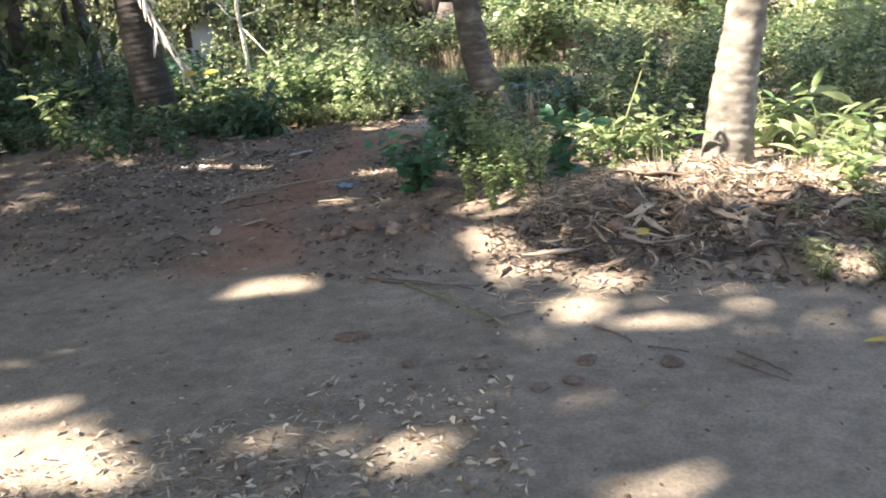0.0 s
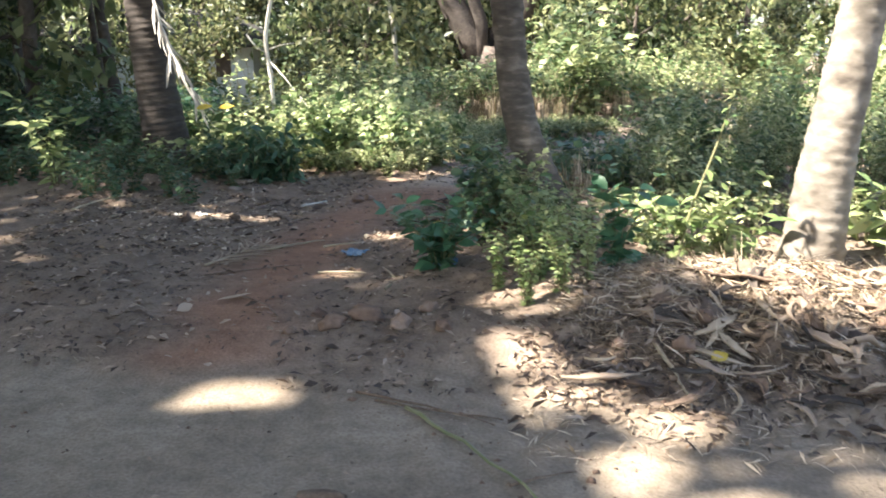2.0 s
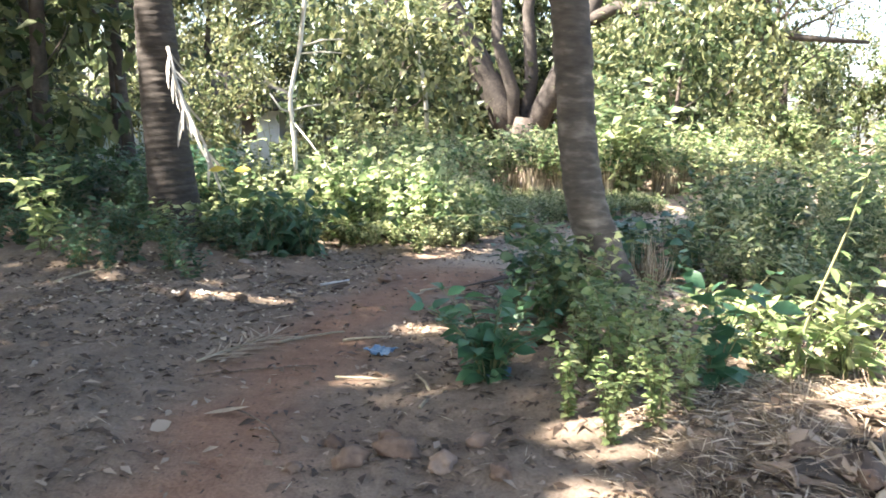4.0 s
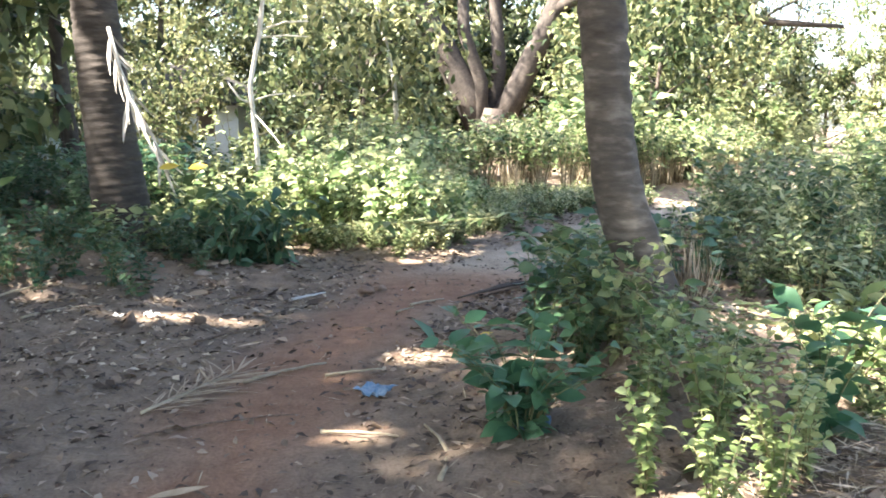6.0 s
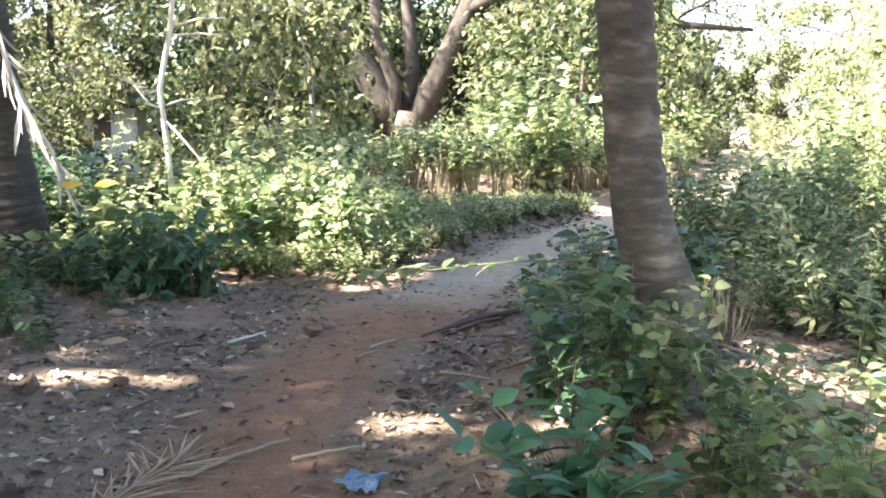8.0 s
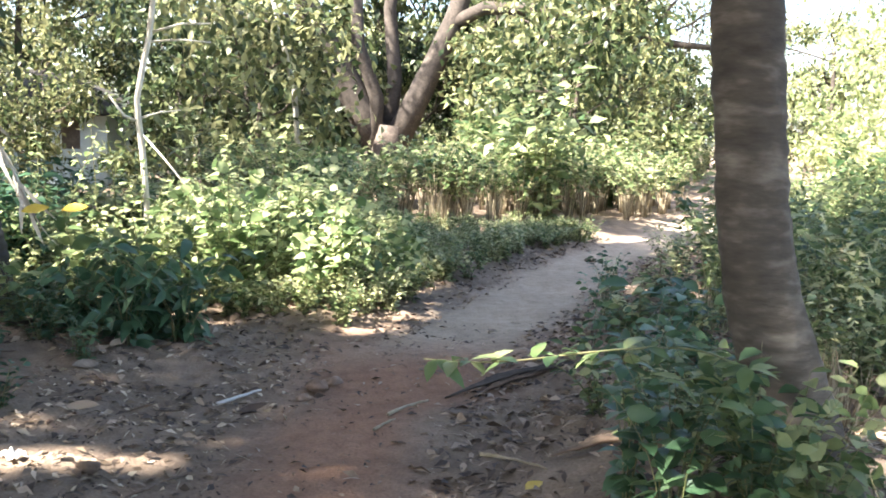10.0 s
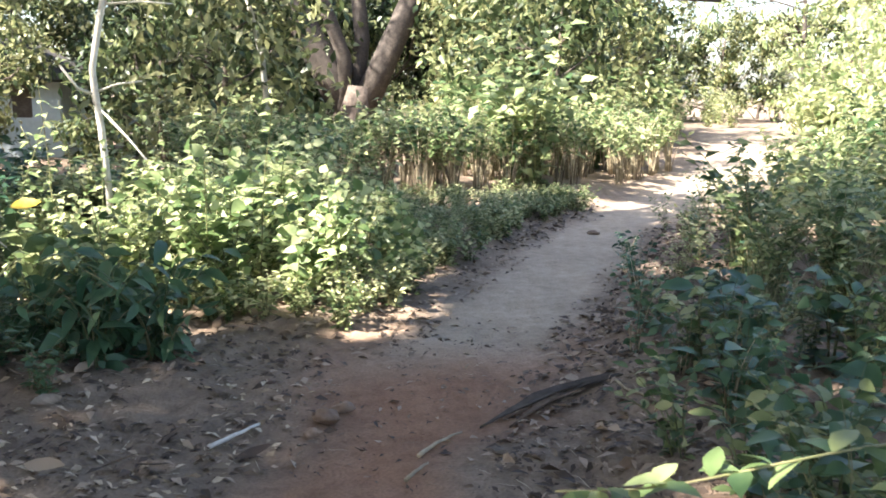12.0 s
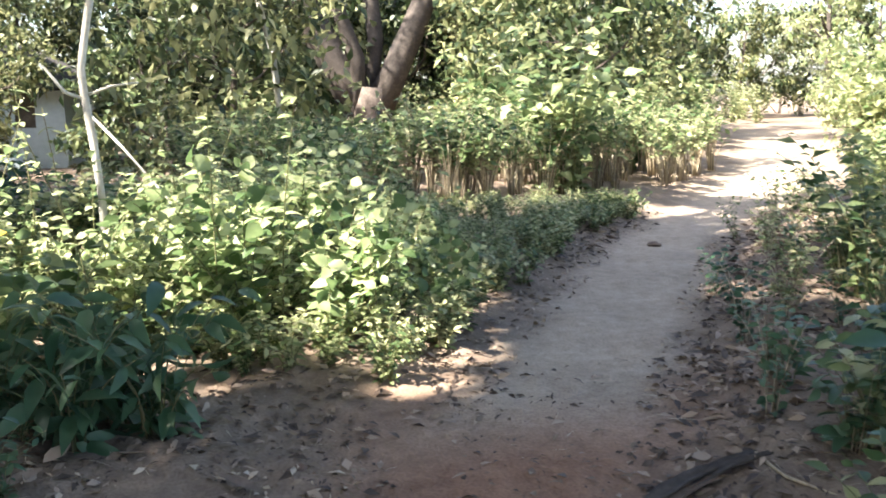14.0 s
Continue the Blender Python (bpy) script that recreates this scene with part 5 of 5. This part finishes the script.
stick("trailing pale vine stem on the dirt", [(.26, 11.49, .02), (.24, 11.2, .0), (.33, 10.95), (.44, 10.75), (.55, 10.55)], 0.008, M_DRYSTEM, "vine_stem", "")

def sheath_strip(label, a, b, width, material, curl=1.0, lift=0.012, group="palm sheaths"):
    """A curled strip of palm sheath lying from a to b."""
    A0, B0 = np.array(a, float), np.array(b, float)
    side = np.array([-(B0 - A0)[1], (B0 - A0)[0]])
    side /= np.linalg.norm(side)
    V, F = [], []
    z0, z1 = zat(*a), zat(*b)
    for i, q in enumerate(np.linspace(0, 1, 14)):
        c = A0 + (B0 - A0) * q + side * 0.05 * math.sin(q * 3)
        w = width * (0.2 + math.sin(min(1, q * 1.1) * 2.6) ** 1.5) * (1 + 0.1 * math.sin(i * 2.3 + a[0] * 9))
        for s in (-1, -.5, 0, .5, 1):
            p = c + side * s * w
            V.append((p[0], p[1], max(zat(p[0], p[1]), z0 + (z1 - z0) * q) + lift + curl * 0.25 * s * s * w + 0.1 * w * math.sin(i * 1.1 + s)))
    for i in range(13):
        for j in range(4):
            F.append((i * 5 + j, i * 5 + j + 1, i * 5 + j + 6, i * 5 + j + 5))
    ob = tagged(part("palm_sheath", mesh_np("palm_sheath", V, np.array(F), True), material), label, "palm sheath", group)
    ob.modifiers.new("thick", "SOLIDIFY").thickness = 0.01


sheath_strip("dark curled palm sheath lying by the path", (-.6, 11.0), (.26, 11.5), 0.034, M_DKBARK, 2.2, 0.006, group="")
sheath_strip("dark split piece of palm sheath by the path", (-.45, 10.98), (.1, 11.38), 0.02, M_HUSK, 2.0, 0.004, group="")
sheath_strip("dark split piece of palm sheath by the path", (-.2, 11.24), (.3, 11.42), 0.03, M_DKBARK, 1.8, 0.008, group="")
for a, b, w, m in (((1.15, 6.55), (1.75, 6.2), .07, M_HUSK), ((1.5, 6.9), (1.65, 6.1), .06, M_LITTER), ((1.85, 6.75), (2.3, 6.3), .06, M_HUSK), ((1.0, 6.1), (1.45, 5.85), .05, M_LITTER), ((2.0, 6.15), (2.5, 5.9), .05, M_HUSK),
                   ((1.3, 7.05), (2.0, 7.15), .05, M_HUSK), ((2.2, 6.9), (2.9, 6.6), .04, M_LITTER), ((1.6, 5.95), (2.1, 5.7), .045, M_LITTER), ((0.85, 6.35), (1.15, 6.0), .035, M_LITTER), ((2.5, 6.35), (3.0, 6.1), .05, M_LITTER), ((-.25, 9.7), (.1, 9.55), .04, M_LITTER)):
    sheath_strip("brown curled piece of palm sheath", a, b, w, m, 1.6, 0.02)
for i in range(105):
    a, rr = RNG.uniform(0, 6.28), math.sqrt(RNG.random())
    x, y, h = 1.8 + 1.15 * rr * math.cos(a), 5.85 + 0.6 * rr * math.sin(a), RNG.uniform(0.12, 0.4)
    b = RNG.uniform(0, 6.28)
    sheath_strip("brown curled piece of palm sheath", (x, y), (x + h * math.cos(b), y + h * math.sin(b)), RNG.uniform(0.006, 0.03), (M_HUSK, M_LITTER, M_DKBARK, M_LITTER, M_STRAW)[i % 5], RNG.uniform(1.5, 4.0), RNG.uniform(0.01, 0.05))
for i in range(12):
    x, y, b, h = RNG.uniform(0.75, 1.7), RNG.uniform(8.9, 10.3), RNG.uniform(0, 6.28), RNG.uniform(0.15, 0.35)
    sheath_strip("pale curled sheath piece near the palm's foot", (x, y), (x + h * math.cos(b), y + h * math.sin(b)), RNG.uniform(0.02, 0.04), (M_LITTER, M_STRAW)[i % 2], RNG.uniform(1.0, 3.0), RNG.uniform(0.01, 0.03))
for x, y, s in ((1.2, 6.0, .05), (1.7, 6.05, .04), (2.15, 6.0, .05), (1.05, 5.75, .06), (2.45, 6.25, .045), (0.75, 5.9, .045), (1.9, 6.35, .05)):
    rough_lump("soil_clod", "brown clod in the heap", "clod", x, y, s, M_SOIL, "heap clods", x * 90, (1.2, .9, .7), int(x * 10))
for x, y, s in ((1.35, 6.15, .6), (1.75, 6.0, .5), (2.1, 6.25, .6), (1.0, 6.25, .45), (1.55, 6.6, .6), (2.4, 6.5, .5), (2.75, 6.75, .6), (0.65, 6.05, .4), (2.9, 7.3, .7), (1.2, 6.85, .5)):
    put(tuft("dry_grass_tuft", "matted dry grass on the heap", "heap grass", 70, 0.42, 0.7, 0.008, M_STRAW, up=0.3), x, y, s)

# dry palm leaf spread on the trail
dry = thing("dry_palm_leaf", "dry grey palm leaf spread flat on the trail", "palm leaf")
C, D, N = [], [], []
ca, cb = np.array((-2.08, 7.9)), np.array((-1.78, 8.62))
for i in range(38):
    q = i / 38
    p = ca + (cb - ca) * q
    for s in (-1, 1):
        a = math.atan2(*(cb - ca)[::-1]) + s * (-0.75 if s > 0 else -0.35) * 1.0 + RNG.normal(0, 0.38)
        C.append((p[0], p[1], zat(p[0], p[1]) + 0.02)), D.append((math.cos(a), math.sin(a), RNG.uniform(0.0, 0.1))), N.append((0, 0, 1) + RNG.normal(0, 0.25, 3))
lf = leaves("leaflet", [(0, 0, 0)], [(1, 0, 0)], [(0, 0, 1)], 0.38, 0.012, 0.06, True)
for c, d, n0 in zip(C, unit(np.array(D)), unit(np.array(N))):
    n0 = n0 - d * (n0 @ d)
    n0 /= np.linalg.norm(n0)
    part("leaflet", lf, M_STRAW, dry).matrix_basis = Matrix.Translation(c) @ Matrix((d, np.cross(n0, d), n0)).transposed().to_4x4() @ Matrix.Scale(RNG.uniform(0.5, 1.1), 4)
part("rib", tubes("rib", [[((*(ca + (cb - ca) * q), zat(*(ca + (cb - ca) * q)) + 0.02), 0.008 * (1.2 - q)) for q in np.linspace(0, 1, 6)]], 5), M_DRYSTEM, dry)


def crumple(name, label, category, x, y, size, material, seed, zoff=0.0, group="", amp=0.35):
    """A thin crumpled sheet."""
    n = 15
    V, F = [], []
    for i in range(n):
        for j in range(n):
            u, v = i / (n - 1) - .5, j / (n - 1) - .5
            w = noise.noise(Vector((u * 4, v * 4, seed))) * amp + noise.noise(Vector((u * 11, v * 11, seed + 5))) * amp * 0.35
            edge = 1 + 0.5 * noise.noise(Vector((u * 3, v * 3, seed + 9)))
            V.append((u * size * edge, v * size * edge * 0.8, max(0.0, (w + 0.12)) * size * 0.8 + 0.004))
    for i in range(n - 1):
        for j in range(n - 1):
            F.append((i * n + j, (i + 1) * n + j, (i + 1) * n + j + 1, i * n + j + 1))
    ob = tagged(part(name, mesh_np(name, V, np.array(F), True), material), label, category, group)
    ob.matrix_basis = pose(x, y, zat(x, y) + 0.012 + zoff, 0, 0, seed * 50)
    ob.modifiers.new("thick", "SOLIDIFY").thickness = 0.003
    return ob


crumple("plastic_bag", "torn crumpled blue plastic sheet on the trail", "plastic bag", -1.0, 8.3, .19, M_BLUE, 1.3, group="blue plastic", amp=0.2)
crumple("plastic_bag", "crumpled blue plastic sheet under the bush", "plastic bag", -.26, 7.55, .18, M_BLUE, 2.7, 0.0, "blue plastic")
crumple("plastic_bag", "pale blue plastic scrap among the weeds", "plastic bag", 3.0, 12.0, .4, M_BLUE, 4.1, 0.05, "blue plastic")
crumple("plastic_bag", "pale blue plastic scrap among the weeds", "plastic bag", 2.3, 10.6, .14, M_BLUE, 5.1, 0.05, "blue plastic")
crumple("paper_scrap", "pale crumpled scrap on the verge", "scrap", -2.72, 9.9, .11, M_WHITE, 6.2, 0, "pale scraps")
crumple("paper_scrap", "pale crumpled scrap on the verge", "scrap", -2.9, 9.75, .07, M_WHITE, 7.2, 0, "pale scraps")
crumple("paper_scrap", "pale crumpled scrap in the heap", "scrap", 1.95, 5.75, .13, M_WHITE, 8.2, 0.03, "pale scraps")


def big_leaf(label, x, y, turn, L, W, material, zoff=0.0, tilt_deg=0, group="fallen leaves"):
    ob = tagged(part("fallen_leaf", leaves("fallen_leaf", [(0, 0, 0)], [(1, 0, 0.05)], [(0, 0, 1)], L, W, -0.12, True), material), label, "leaf", group)
    ob.matrix_basis = pose(x, y, zat(x, y) + 0.012 + zoff, tilt_deg, 0, turn)


big_leaf("pale curled dead leaf on the dirt", -1.72, 6.95, 8, .24, .07, M_STRAW)
big_leaf("red-brown dead leaf on the dirt", -1.86, 6.6, 60, .12, .07, M_LITTER, 0.02, 40)
big_leaf("yellow fallen leaf on the path side", -.44, 9.36, 30, .1, .075, M_YELLOW)
big_leaf("yellow fallen leaf in the heap", 1.16, 5.66, 30, .11, .08, M_YELLOW, 0.03, 25)
big_leaf("orange-yellow fallen leaf on the road", 1.88, 3.97, -15, .16, .06, M_YELLOW)
big_leaf("pale dead leaf on the trail", -1.95, 9.2, 15, .17, .05, M_STRAW)
big_leaf("small green leaf on the road", .72, 3.4, 70, .06, .03, M_GRASS)
big_leaf("green strap leaf in the heap", 1.75, 5.45, 110, .2, .05, M_BLUEGREEN, 0.03, 50)
for i in range(26):
    x, y = RNG.uniform(-3.6, -1.7), RNG.uniform(10.6, 13.0)
    if float(trail_dist(x, y)) > 0.7:
        big_leaf("large curled brown leaf under the bush", x, y, RNG.uniform(0, 360), RNG.uniform(.14, .28), RNG.uniform(.05, .09), M_LITTER, 0.01, RNG.uniform(-40, 40), "curled brown leaves")
for i in range(30):
    x, y = RNG.uniform(-.6, .9), RNG.uniform(9.6, 13.2)
    if float(trail_dist(x, y)) > 0.5:
        big_leaf("curled brown leaf by the path", x, y, RNG.uniform(0, 360), RNG.uniform(.1, .2), RNG.uniform(.03, .06), M_LITTER, 0.008, RNG.uniform(-40, 40), "curled brown leaves")
for x, y in ((-3.4, 13.0), (-3.6, 12.7)):
    big_leaf("yellowing broad leaf on the shrubs", x, y, 20, .2, .13, M_YELLOW, 0.85, 30, "yellowing leaves")
